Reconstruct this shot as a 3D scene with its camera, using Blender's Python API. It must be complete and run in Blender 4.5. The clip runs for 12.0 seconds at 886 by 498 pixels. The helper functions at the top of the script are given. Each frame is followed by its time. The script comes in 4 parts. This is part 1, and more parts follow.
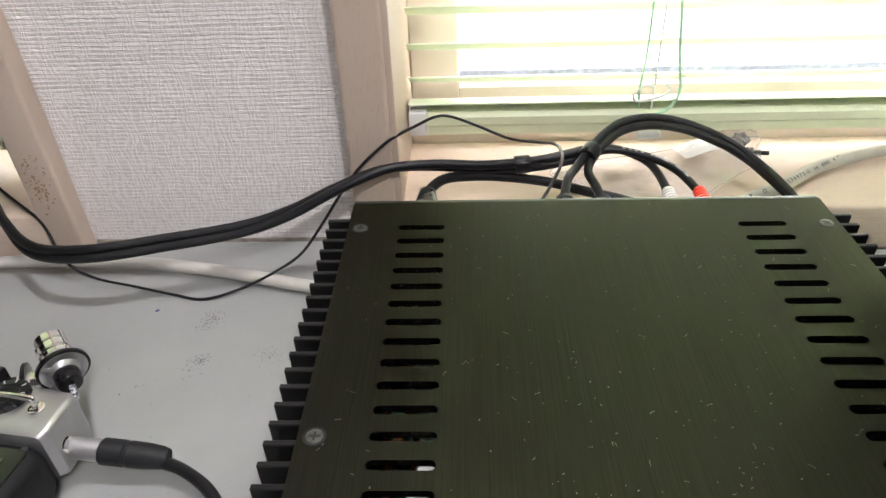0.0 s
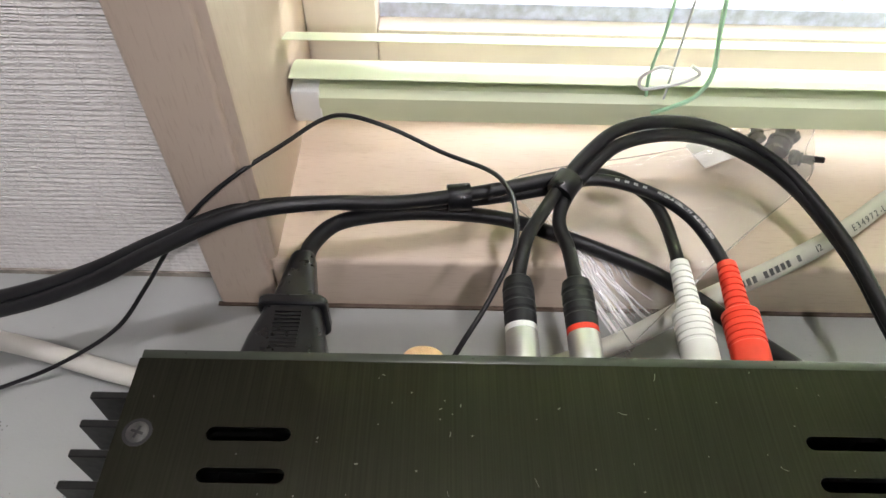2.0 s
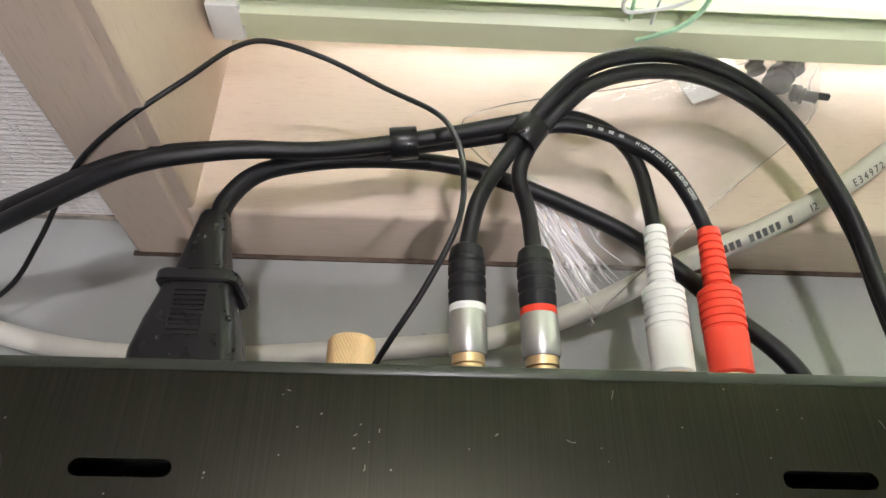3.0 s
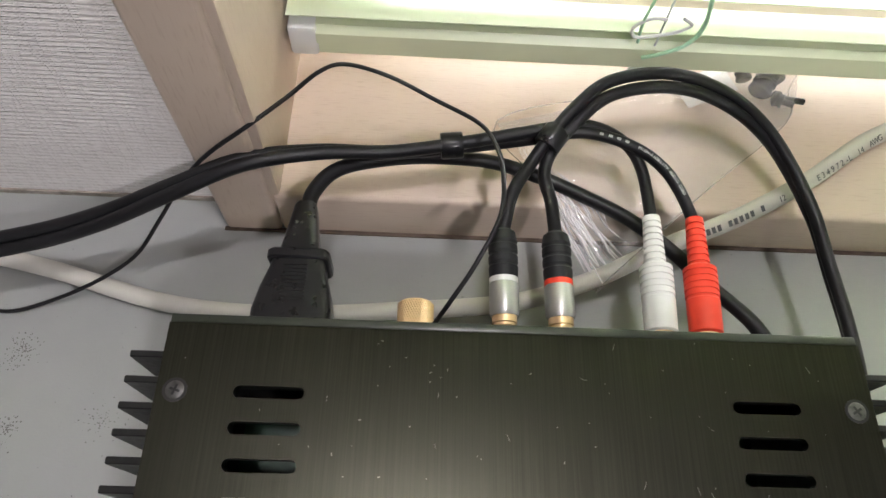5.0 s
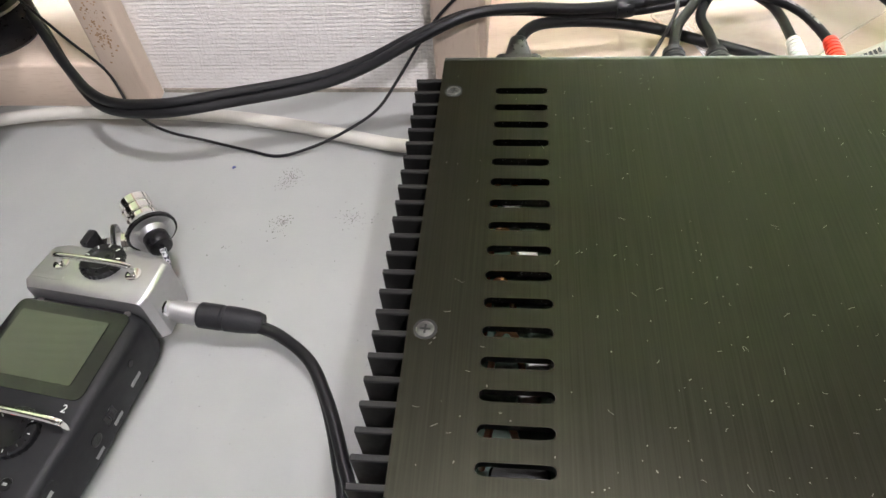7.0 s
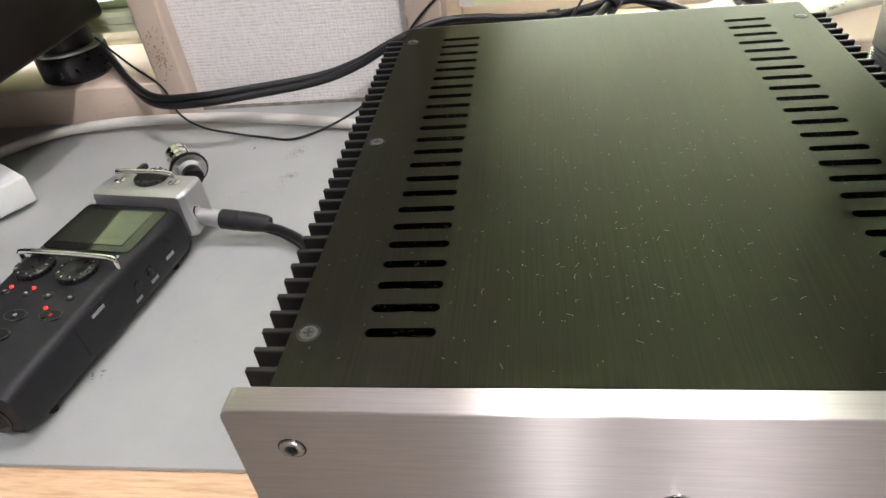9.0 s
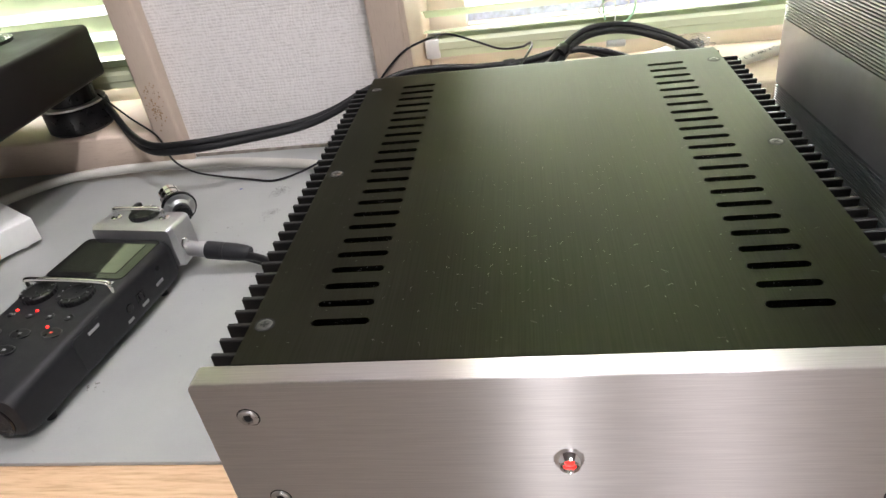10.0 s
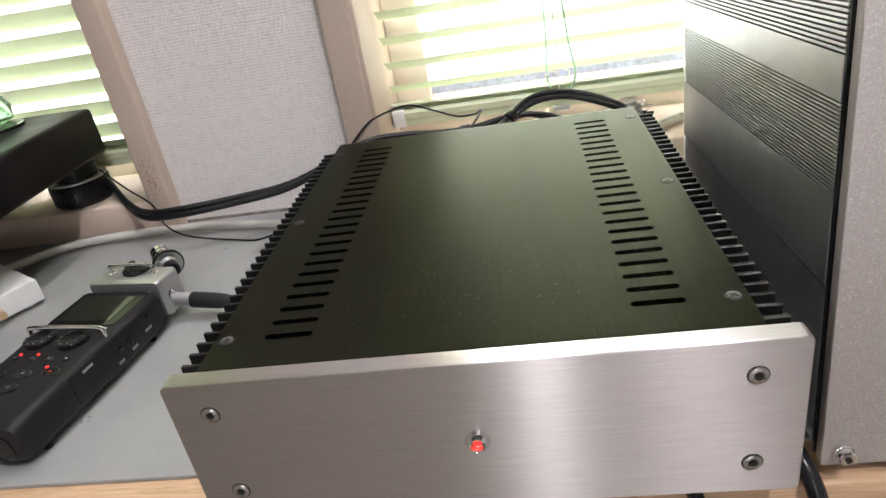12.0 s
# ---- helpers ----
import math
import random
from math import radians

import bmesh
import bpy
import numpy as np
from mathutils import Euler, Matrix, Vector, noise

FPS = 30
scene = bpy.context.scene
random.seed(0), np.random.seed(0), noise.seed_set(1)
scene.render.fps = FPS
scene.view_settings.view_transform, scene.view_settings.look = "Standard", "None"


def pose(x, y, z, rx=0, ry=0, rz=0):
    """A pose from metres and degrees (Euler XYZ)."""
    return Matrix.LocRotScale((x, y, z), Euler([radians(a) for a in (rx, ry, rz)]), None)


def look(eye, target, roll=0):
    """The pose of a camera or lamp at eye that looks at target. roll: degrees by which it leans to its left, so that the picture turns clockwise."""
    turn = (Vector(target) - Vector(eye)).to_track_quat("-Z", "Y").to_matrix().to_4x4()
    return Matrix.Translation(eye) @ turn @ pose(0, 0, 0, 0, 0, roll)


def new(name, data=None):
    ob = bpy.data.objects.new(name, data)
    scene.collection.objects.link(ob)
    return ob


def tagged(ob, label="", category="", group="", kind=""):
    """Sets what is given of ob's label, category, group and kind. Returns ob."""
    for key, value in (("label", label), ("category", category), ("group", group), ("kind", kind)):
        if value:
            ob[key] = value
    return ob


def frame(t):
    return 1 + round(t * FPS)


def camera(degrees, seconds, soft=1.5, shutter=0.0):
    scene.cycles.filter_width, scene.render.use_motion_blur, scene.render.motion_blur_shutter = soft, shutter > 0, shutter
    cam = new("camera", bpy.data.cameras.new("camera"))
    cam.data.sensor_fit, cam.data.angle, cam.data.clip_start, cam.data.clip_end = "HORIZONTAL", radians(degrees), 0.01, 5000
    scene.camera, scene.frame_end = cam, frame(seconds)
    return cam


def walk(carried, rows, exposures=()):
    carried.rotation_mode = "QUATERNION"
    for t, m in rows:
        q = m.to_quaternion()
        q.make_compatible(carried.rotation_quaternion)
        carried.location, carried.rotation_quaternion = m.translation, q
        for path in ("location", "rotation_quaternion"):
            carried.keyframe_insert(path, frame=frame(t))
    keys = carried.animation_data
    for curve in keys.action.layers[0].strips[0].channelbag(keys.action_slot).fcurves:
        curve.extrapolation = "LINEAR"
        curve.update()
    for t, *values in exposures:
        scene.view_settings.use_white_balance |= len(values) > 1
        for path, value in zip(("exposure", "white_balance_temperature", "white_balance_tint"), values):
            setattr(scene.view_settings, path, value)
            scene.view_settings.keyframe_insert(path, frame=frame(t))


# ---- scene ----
cam = camera(67.1, 12.0)
PATH = [
    (0, (-0.064, -0.155, 0.295), (-0.137, 1.465, -0.875), -2.1),
    (0.5, (-0.055, -0.096, 0.301), (-0.114, 1.459, -0.955), -1.4),
    (1, (-0.055, -0.035, 0.304), (-0.089, 1.421, -1.066), -0.8),
    (1.5, (-0.048, 0.008, 0.298), (-0.052, 1.394, -1.143), 0.4),
    (2, (-0.034, 0.053, 0.285), (-0.017, 1.325, -1.258), 1.7),
    (2.5, (-0.022, 0.084, 0.274), (0.017, 1.219, -1.372), 3.2),
    (3, (-0.018, 0.1, 0.269), (0.059, 1.102, -1.46), 5.6),
    (3.2, (-0.018, 0.101, 0.271), (0.075, 1.048, -1.488), 6.6),
    (4.8, (-0.031, 0.087, 0.333), (0.095, 0.943, -1.471), 9.9),
    (5, (-0.037, 0.079, 0.332), (0.027, 0.956, -1.464), 6.0),
    (5.5, (-0.051, 0.041, 0.33), (-0.075, 1.009, -1.42), 0.8),
    (6, (-0.066, -0.011, 0.325), (-0.19, 1.071, -1.352), -3.7),
    (6.5, (-0.078, -0.073, 0.308), (-0.249, 1.114, -1.292), -5.1),
    (7, (-0.09, -0.126, 0.297), (-0.299, 1.14, -1.238), -5.9),
    (7.2, (-0.093, -0.143, 0.288), (-0.306, 1.151, -1.222), -5.5),
    (8.8, (-0.049, -0.281, 0.255), (-0.334, 1.263, -0.983), -7.4),
    (9, (-0.041, -0.292, 0.257), (-0.325, 1.274, -0.954), -7.6),
    (9.5, (-0.023, -0.317, 0.26), (-0.314, 1.3, -0.881), -8.0),
    (10, (-0.006, -0.338, 0.267), (-0.294, 1.314, -0.824), -8.6),
    (10.5, (0.009, -0.357, 0.268), (-0.283, 1.329, -0.767), -9.1),
    (11, (0.027, -0.378, 0.274), (-0.263, 1.335, -0.717), -9.5),
    (11.5, (0.035, -0.389, 0.275), (-0.25, 1.354, -0.663), -9.8),
    (12, (0.037, -0.396, 0.273), (-0.246, 1.364, -0.634), -10.2),
]
EXPOSURE = [(0.0, -0.12), (1.0, -0.28), (1.5, -0.35), (2.5, -0.32), (3.2, -0.28), (5.0, -0.5), (5.7, -0.12), (6.5, 0.26), (7.2, 0.28), (9.0, 0.17), (10.0, 0.05), (12.0, -0.22)]
walk(cam, [(t, look(eye, target, roll)) for t, eye, target, roll in PATH], EXPOSURE)

# ---- world, lamps and exposure ----
world = bpy.data.worlds.new("world")
scene.world = world
world.use_nodes = True
wn = world.node_tree.nodes
sky = wn.new("ShaderNodeTexSky")
sky.sky_type = "NISHITA"
sky.sun_disc = False
sky.sun_elevation = radians(50)
sky.sun_rotation = radians(160)
world.node_tree.links.new(sky.outputs["Color"], wn["Background"].inputs["Color"])
wn["Background"].inputs["Strength"].default_value = 0.1
sun = new("sun", bpy.data.lights.new("sun", "SUN"))
sun.data.energy, sun.data.angle, sun.data.color = 1.0, radians(12), (1.0, 0.96, 0.9)
sun.matrix_world = look((0, 0, 5), (0.5, 2.0, 0))
# fixed lamps added in place of a light that moves with the camera
STAND_IN_LAMPS = ((0.45, -1.00, 1.62, 0.11, 27.0), (-0.02, 0.145, 1.62, 0.09, 13.5))
for lx, ly, lz, size, watts in STAND_IN_LAMPS:
    lamp = new("stand_in_light", bpy.data.lights.new("stand_in_light", "AREA"))
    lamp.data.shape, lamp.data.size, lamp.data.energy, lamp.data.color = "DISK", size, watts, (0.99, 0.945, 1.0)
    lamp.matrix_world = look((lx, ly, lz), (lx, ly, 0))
# tall narrow light added at the room's unseen end to streak the silver front
far_fill = new("added_far_fill", bpy.data.lights.new("added_far_fill", "AREA"))
far_fill.data.shape, far_fill.data.size, far_fill.data.size_y, far_fill.data.energy, far_fill.data.color = "RECTANGLE", 0.12, 1.95, 7.5, (1.0, 0.965, 1.0)
far_fill.matrix_world = look((0.0, -2.49, 0.32), (0.0, 0, 0.32))


# ---- materials ----
def mat(name, color, rough=0.5, metal=0.0, spec=0.5, coat=0.0, trans=0.0, ior=1.45):
    m = bpy.data.materials.new(name)
    m.use_nodes = True
    b = m.node_tree.nodes["Principled BSDF"]
    b.inputs["Base Color"].default_value = (*color, 1)
    b.inputs["Roughness"].default_value = rough
    b.inputs["Metallic"].default_value = metal
    b.inputs["Specular IOR Level"].default_value = spec
    b.inputs["Coat Weight"].default_value = coat
    b.inputs["Transmission Weight"].default_value = trans
    b.inputs["IOR"].default_value = ior
    return m


def noise_tex(m, scale, stretch=(1, 1, 1), detail=4.0, rough=0.55, kind="noise"):
    """A texture in the object's own metres; returns its value socket."""
    n, l = m.node_tree.nodes, m.node_tree.links
    co = n.new("ShaderNodeTexCoord")
    mp = n.new("ShaderNodeMapping")
    mp.inputs["Scale"].default_value = stretch
    l.new(co.outputs["Object"], mp.inputs["Vector"])
    if kind == "voronoi":
        t = n.new("ShaderNodeTexVoronoi")
        t.inputs["Scale"].default_value = scale
        l.new(mp.outputs["Vector"], t.inputs["Vector"])
        return t.outputs["Distance"]
    t = n.new("ShaderNodeTexNoise")
    t.inputs["Scale"].default_value, t.inputs["Detail"].default_value, t.inputs["Roughness"].default_value = scale, detail, rough
    l.new(mp.outputs["Vector"], t.inputs["Vector"])
    return t.outputs["Fac"]


def ramp(m, fac, stops):
    r = m.node_tree.nodes.new("ShaderNodeValToRGB")
    e = r.color_ramp.elements
    while len(e) < len(stops):
        e.new(0.5)
    for k, (pos, c) in zip(e, stops):
        k.position, k.color = pos, (*c, 1)
    m.node_tree.links.new(fac, r.inputs["Fac"])
    return r.outputs["Color"]


def to(m, socket, name):
    m.node_tree.links.new(socket, m.node_tree.nodes["Principled BSDF"].inputs[name])


def mixc(m, fac, a, b):
    x = m.node_tree.nodes.new("ShaderNodeMix")
    x.data_type = "RGBA"
    for s, v in ((x.inputs[0], fac), (x.inputs[6], a), (x.inputs[7], b)):
        if isinstance(v, (tuple, float)):
            s.default_value = (*v, 1) if isinstance(v, tuple) else v
        else:
            m.node_tree.links.new(v, s)
    return x.outputs[2]


def mathn(m, op, a, b=None):
    x = m.node_tree.nodes.new("ShaderNodeMath")
    x.operation = op
    for s, v in zip(x.inputs, (a, b)):
        if v is None:
            continue
        if isinstance(v, (int, float)):
            s.default_value = v
        else:
            m.node_tree.links.new(v, s)
    return x.outputs[0]


def bump(m, height, strength, dist):
    b = m.node_tree.nodes.new("ShaderNodeBump")
    b.inputs["Strength"].default_value, b.inputs["Distance"].default_value = strength, dist
    m.node_tree.links.new(height, b.inputs["Height"])
    old = m.node_tree.nodes["Principled BSDF"].inputs["Normal"]
    if old.links:
        m.node_tree.links.new(old.links[0].from_socket, b.inputs["Normal"])
    m.node_tree.links.new(b.outputs["Normal"], old)


def varied(name, color, amount=0.15, scale=30.0, rough=0.5, grain=0.0, **k):
    """A plain surface with faint blotches and fine grain."""
    m = mat(name, color, rough, **k)
    f = noise_tex(m, scale)
    lo, hi = tuple(c * (1 - amount) for c in color), tuple(min(1, c * (1 + amount)) for c in color)
    to(m, ramp(m, f, [(0.3, lo), (0.7, hi)]), "Base Color")
    rr = mathn(m, "MULTIPLY_ADD", noise_tex(m, scale * 5), 0.25)
    m.node_tree.nodes[-1].inputs[2].default_value = rough - 0.12
    to(m, rr, "Roughness")
    if grain:
        bump(m, noise_tex(m, 1500.0, detail=2.0), grain, 0.0004)
    return m


# woven white wallpaper: staggered short threads, slightly irregular
WALLPAPER = mat("wallpaper", (0.80, 0.78, 0.75), 0.85)
wn_, wl = WALLPAPER.node_tree.nodes, WALLPAPER.node_tree.links
co = wn_.new("ShaderNodeTexCoord")
sep = wn_.new("ShaderNodeSeparateXYZ")
wl.new(co.outputs["Object"], sep.inputs[0])
wob = noise_tex(WALLPAPER, 70.0, (0.5, 1.0, 1.0), 2.0)
wob2 = noise_tex(WALLPAPER, 160.0, (1.0, 1.0, 0.35), 2.0)
def wave(value, period, drift, reach):
    phase = mathn(WALLPAPER, "ADD", mathn(WALLPAPER, "MULTIPLY", value, 2 * math.pi / period), mathn(WALLPAPER, "MULTIPLY", drift, reach))
    return mathn(WALLPAPER, "ADD", mathn(WALLPAPER, "MULTIPLY", mathn(WALLPAPER, "SINE", phase), 0.5), 0.5)
weft = wave(sep.outputs[2], 0.0030, wob, 5.0)
pick = wave(sep.outputs[2], 0.00138, wob, 10.0)
warp = wave(sep.outputs[0], 0.0042, wob2, 26.0)
fibre = noise_tex(WALLPAPER, 300.0, (0.45, 1.0, 1.8), 3.0, 0.6)
slub = noise_tex(WALLPAPER, 120.0, (0.5, 1.0, 3.0), 2.0, 0.5)
thread = mathn(WALLPAPER, "ADD", mathn(WALLPAPER, "MULTIPLY", weft, 0.30), mathn(WALLPAPER, "MULTIPLY", mathn(WALLPAPER, "MULTIPLY", warp, pick), 0.36))
weave = mathn(WALLPAPER, "ADD", thread, mathn(WALLPAPER, "ADD", mathn(WALLPAPER, "MULTIPLY", fibre, 0.55), mathn(WALLPAPER, "MULTIPLY", slub, 0.35)))
weave = mathn(WALLPAPER, "MULTIPLY", weave, 0.72)
to(WALLPAPER, mixc(WALLPAPER, noise_tex(WALLPAPER, 9.0), ramp(WALLPAPER, weave, [(0.24, (0.72, 0.68, 0.64)), (0.50, (0.95, 0.915, 0.88))]), ramp(WALLPAPER, weave, [(0.24, (0.74, 0.70, 0.66)), (0.50, (0.96, 0.925, 0.89))])), "Base Color")
bump(WALLPAPER, weave, 1.0, 0.0017)
to(WALLPAPER, mathn(WALLPAPER, "SUBTRACT", 1.0, mathn(WALLPAPER, "MULTIPLY", weave, 0.75)), "Roughness")

# beige gloss paint on wood
TRIM = mat("painted_wood", (0.66, 0.47, 0.35), 0.38)
g = noise_tex(TRIM, 26.0, (9.0, 1.0, 1.0), 5.0)
gl = noise_tex(TRIM, 90.0, (1.0, 12.0, 12.0), 3.0)
pits = ramp(TRIM, gl, [(0.33, (0.60, 0.465, 0.355)), (0.45, (0.675, 0.545, 0.43))])
to(TRIM, mixc(TRIM, mathn(TRIM, "MULTIPLY", noise_tex(TRIM, 14.0), 0.55), pits, (0.73, 0.62, 0.52)), "Base Color")
bump(TRIM, gl, 0.12, 0.0005)
bump(TRIM, noise_tex(TRIM, 60.0), 0.1, 0.0006)
TRIM_V = TRIM.copy()
TRIM_V.name = "painted_wood_upright"
for node in TRIM_V.node_tree.nodes:
    if node.type == "MAPPING" and tuple(node.inputs["Scale"].default_value) == (1.0, 12.0, 12.0):
        node.inputs["Scale"].default_value = (12.0, 12.0, 1.0)

# grey desk mat with small black scuffs
MAT = mat("desk_mat", (0.60, 0.62, 0.60), 0.42)
blot = ramp(MAT, noise_tex(MAT, 8.0, detail=5.0), [(0.3, (0.315, 0.325, 0.312)), (0.7, (0.395, 0.403, 0.386))])
sp = ramp(MAT, noise_tex(MAT, 260.0, detail=3.0, rough=0.7), [(0.25, (0.3, 0.3, 0.3)), (0.315, (1, 1, 1))])
x = MAT.node_tree.nodes.new("ShaderNodeMix")
x.data_type, x.blend_type = "RGBA", "MULTIPLY"
x.inputs[0].default_value = 0.5
MAT.node_tree.links.new(blot, x.inputs[6])
MAT.node_tree.links.new(sp, x.inputs[7])
to(MAT, x.outputs[2], "Base Color")
bump(MAT, noise_tex(MAT, 700.0, detail=2.0), 0.12, 0.0004)
SCUFF = mat("scuff", (0.17, 0.165, 0.155), 0.7)

# light wood of the desk
WOOD = mat("light_wood", (0.70, 0.48, 0.29), 0.45)
w1 = noise_tex(WOOD, 40.0, (1.0, 14.0, 14.0), 6.0, 0.6)
to(WOOD, ramp(WOOD, w1, [(0.28, (0.50, 0.31, 0.17)), (0.5, (0.68, 0.46, 0.28)), (0.75, (0.76, 0.55, 0.36))]), "Base Color")
bump(WOOD, w1, 0.15, 0.0005)

# dark anodised lid, brushed along its depth, dusty
LID = mat("dark_anodised", (0.03, 0.03, 0.022), 0.3, 1.0)
br = noise_tex(LID, 60.0, (22.0, 0.25, 1.0), 3.0, 0.6)
cl = noise_tex(LID, 13.0, detail=3.0)
to(LID, mixc(LID, cl, ramp(LID, br, [(0.3, (0.0200, 0.0198, 0.0145)), (0.7, (0.0290, 0.0287, 0.0212))]), ramp(LID, br, [(0.3, (0.0250, 0.0248, 0.0185)), (0.7, (0.0345, 0.0342, 0.0260))])), "Base Color")
lr = mathn(LID, "MULTIPLY_ADD", cl, 0.05)
LID.node_tree.nodes[-1].inputs[2].default_value = 0.30
to(LID, lr, "Roughness")
bump(LID, br, 0.10, 0.0003)
LID.node_tree.nodes["Principled BSDF"].inputs["Anisotropic"].default_value = 0.45
lt = LID.node_tree.nodes.new("ShaderNodeTangent")
lt.direction_type, lt.uv_map = "UV_MAP", "grain"
to(LID, lt.outputs["Tangent"], "Tangent")
LID.node_tree.nodes["Principled BSDF"].inputs["Specular Tint"].default_value = (0.61, 0.62, 0.575, 1)

EDGE = varied("dark_green_edge", (0.022, 0.027, 0.018), 0.2, 80.0, 0.33, spec=0.6)
FIN = varied("black_anodised_fin", (0.008, 0.008, 0.0075), 0.25, 60.0, 0.42, spec=0.35)
DARK = varied("dark_inside", (0.012, 0.012, 0.012), 0.3, 40.0, 0.6)

# brushed silver front
SILVER = mat("brushed_aluminium", (0.66, 0.64, 0.63), 0.36, 1.0)
SILVER.node_tree.nodes["Principled BSDF"].inputs["Anisotropic"].default_value = 1.0
tg = SILVER.node_tree.nodes.new("ShaderNodeTangent")
tg.direction_type, tg.uv_map = "UV_MAP", "grain"
to(SILVER, tg.outputs["Tangent"], "Tangent")
sb = noise_tex(SILVER, 42.0, (1.0, 48.0, 48.0), 2.0, 0.55)
glint = noise_tex(SILVER, 130.0, (0.8, 16.0, 16.0), 1.0, 0.5)
to(SILVER, ramp(SILVER, sb, [(0.3, (0.68, 0.65, 0.635)), (0.7, (0.78, 0.75, 0.73))]), "Base Color")
rr = mathn(SILVER, "MULTIPLY_ADD", sb, 0.05)
SILVER.node_tree.nodes[-1].inputs[2].default_value = 0.295
to(SILVER, rr, "Roughness")
bump(SILVER, sb, 0.02, 0.0004)
bump(SILVER, glint, 0.08, 0.0004)

SPARKLE = mat("sparkling_silver_paint", (0.40, 0.38, 0.36), 0.46, 0.45)
vs = noise_tex(SPARKLE, 1900.0, detail=1.0)
to(SPARKLE, ramp(SPARKLE, vs, [(0.35, (0.56, 0.52, 0.49)), (0.66, (0.66, 0.62, 0.59)), (0.74, (0.97, 0.95, 0.94))]), "Base Color")
bump(SPARKLE, vs, 0.25, 0.0004)
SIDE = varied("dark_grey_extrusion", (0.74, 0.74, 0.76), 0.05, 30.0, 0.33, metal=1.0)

RUBBER = varied("black_cable_rubber", (0.009, 0.009, 0.010), 0.25, 60.0, 0.42, grain=0.08, spec=0.4)
BLACK = varied("black_plastic", (0.008, 0.008, 0.009), 0.2, 50.0, 0.30, spec=0.42)
SOFT = varied("soft_black_plastic", (0.012, 0.0122, 0.014), 0.15, 40.0, 0.52, grain=0.25, spec=0.4)
GLOSS = varied("gloss_black", (0.010, 0.010, 0.011), 0.2, 40.0, 0.22)
WHITEP = varied("white_plastic", (0.78, 0.78, 0.76), 0.05, 40.0, 0.42)
REDP = varied("red_plastic", (0.80, 0.055, 0.028), 0.1, 50.0, 0.42)
GREYC = varied("pale_cable_sheath", (0.58, 0.56, 0.50), 0.06, 40.0, 0.42)
DULL = varied("dusty_steel", (0.085, 0.083, 0.08), 0.3, 300.0, 0.34, metal=0.85)
STEEL = varied("steel", (0.60, 0.58, 0.56), 0.1, 90.0, 0.3, metal=1.0)
CHROME = mat("chrome", (0.85, 0.84, 0.82), 0.09, 1.0)
SATIN = varied("satin_silver", (0.52, 0.52, 0.52), 0.06, 50.0, 0.42, metal=0.9)
GOLD = varied("gold_plate", (0.83, 0.60, 0.36), 0.08, 90.0, 0.42, metal=1.0)
BLIND = varied("pale_green_slat", (0.76, 0.83, 0.62), 0.04, 20.0, 0.33)
RAILM = varied("green_rail_paint", (0.70, 0.76, 0.53), 0.05, 20.0, 0.36)
CAPM = varied("milky_plastic", (0.74, 0.76, 0.74), 0.04, 30.0, 0.4)
CORD = varied("green_cord", (0.46, 0.74, 0.50), 0.1, 300.0, 0.7)
SASH = varied("cream_window_paint", (0.80, 0.71, 0.64), 0.05, 20.0, 0.4)
INK = mat("print_ink", (0.10, 0.10, 0.10), 0.6)
PALEINK = mat("pale_print", (0.75, 0.75, 0.74), 0.6)
GREYINK = mat("grey_print", (0.30, 0.30, 0.30), 0.5)
RIM = mat("button_rim", (0.07, 0.07, 0.07), 0.4)
LCD = varied("lcd", (0.028, 0.032, 0.022), 0.04, 40.0, 0.06, coat=1.0)
LCDGLASS = varied("lcd_cover", (0.012, 0.012, 0.012), 0.1, 40.0, 0.07)
PLINTH = varied("dark_plinth", (0.007, 0.0055, 0.005), 0.2, 6.0, 0.40, spec=0.16)
COPPER = varied("copper_wire", (0.72, 0.36, 0.20), 0.1, 50.0, 0.35, metal=1.0)
ROOM = varied("room_paint", (0.70, 0.695, 0.69), 0.05, 3.0, 0.8)
FLOORM = varied("floor_boards", (0.28, 0.23, 0.185), 0.2, 6.0, 0.5)
# unseen ceiling: its lack of light is put into a dark colour
CEIL = varied("darkened_ceiling", (0.115, 0.105, 0.10), 0.05, 3.0, 0.85)
RUST = varied("stain", (0.47, 0.29, 0.16), 0.3, 200.0, 0.7)
BLUE = mat("blue_fleck", (0.10, 0.12, 0.35), 0.6)
DUST = mat("dust", (0.15, 0.15, 0.135), 0.9)

GLASS = mat("pane_glass", (0.95, 0.97, 0.96), 0.02, trans=1.0)
BAG = mat("clear_polythene", (0.66, 0.63, 0.61), 0.12, spec=1.0)
BAG.node_tree.nodes["Principled BSDF"].inputs["Alpha"].default_value = 0.34
# glints along the creases, put in as whiter and more opaque film
GLINT_CREASE = BAG.copy()
GLINT_CREASE.name = "polythene_glint"
GLINT_CREASE.node_tree.nodes["Principled BSDF"].inputs["Alpha"].default_value = 0.7
GLINT_CREASE.node_tree.nodes["Principled BSDF"].inputs["Base Color"].default_value = (0.82, 0.80, 0.79, 1)
wr = noise_tex(BAG, 38.0, (1.0, 1.4, 1.0), 2.0, 0.5)
bump(BAG, wr, 0.3, 0.003)


def glow(name, color, strength):
    m = mat(name, color, 0.4)
    b = m.node_tree.nodes["Principled BSDF"]
    b.inputs["Emission Color"].default_value, b.inputs["Emission Strength"].default_value = (*color, 1), strength
    return m


LED = glow("red_led", (1.0, 0.02, 0.015), 3.0)
LAMPGLOW = glow("stand_in_shade", (1.0, 0.96, 0.9), 3.0)


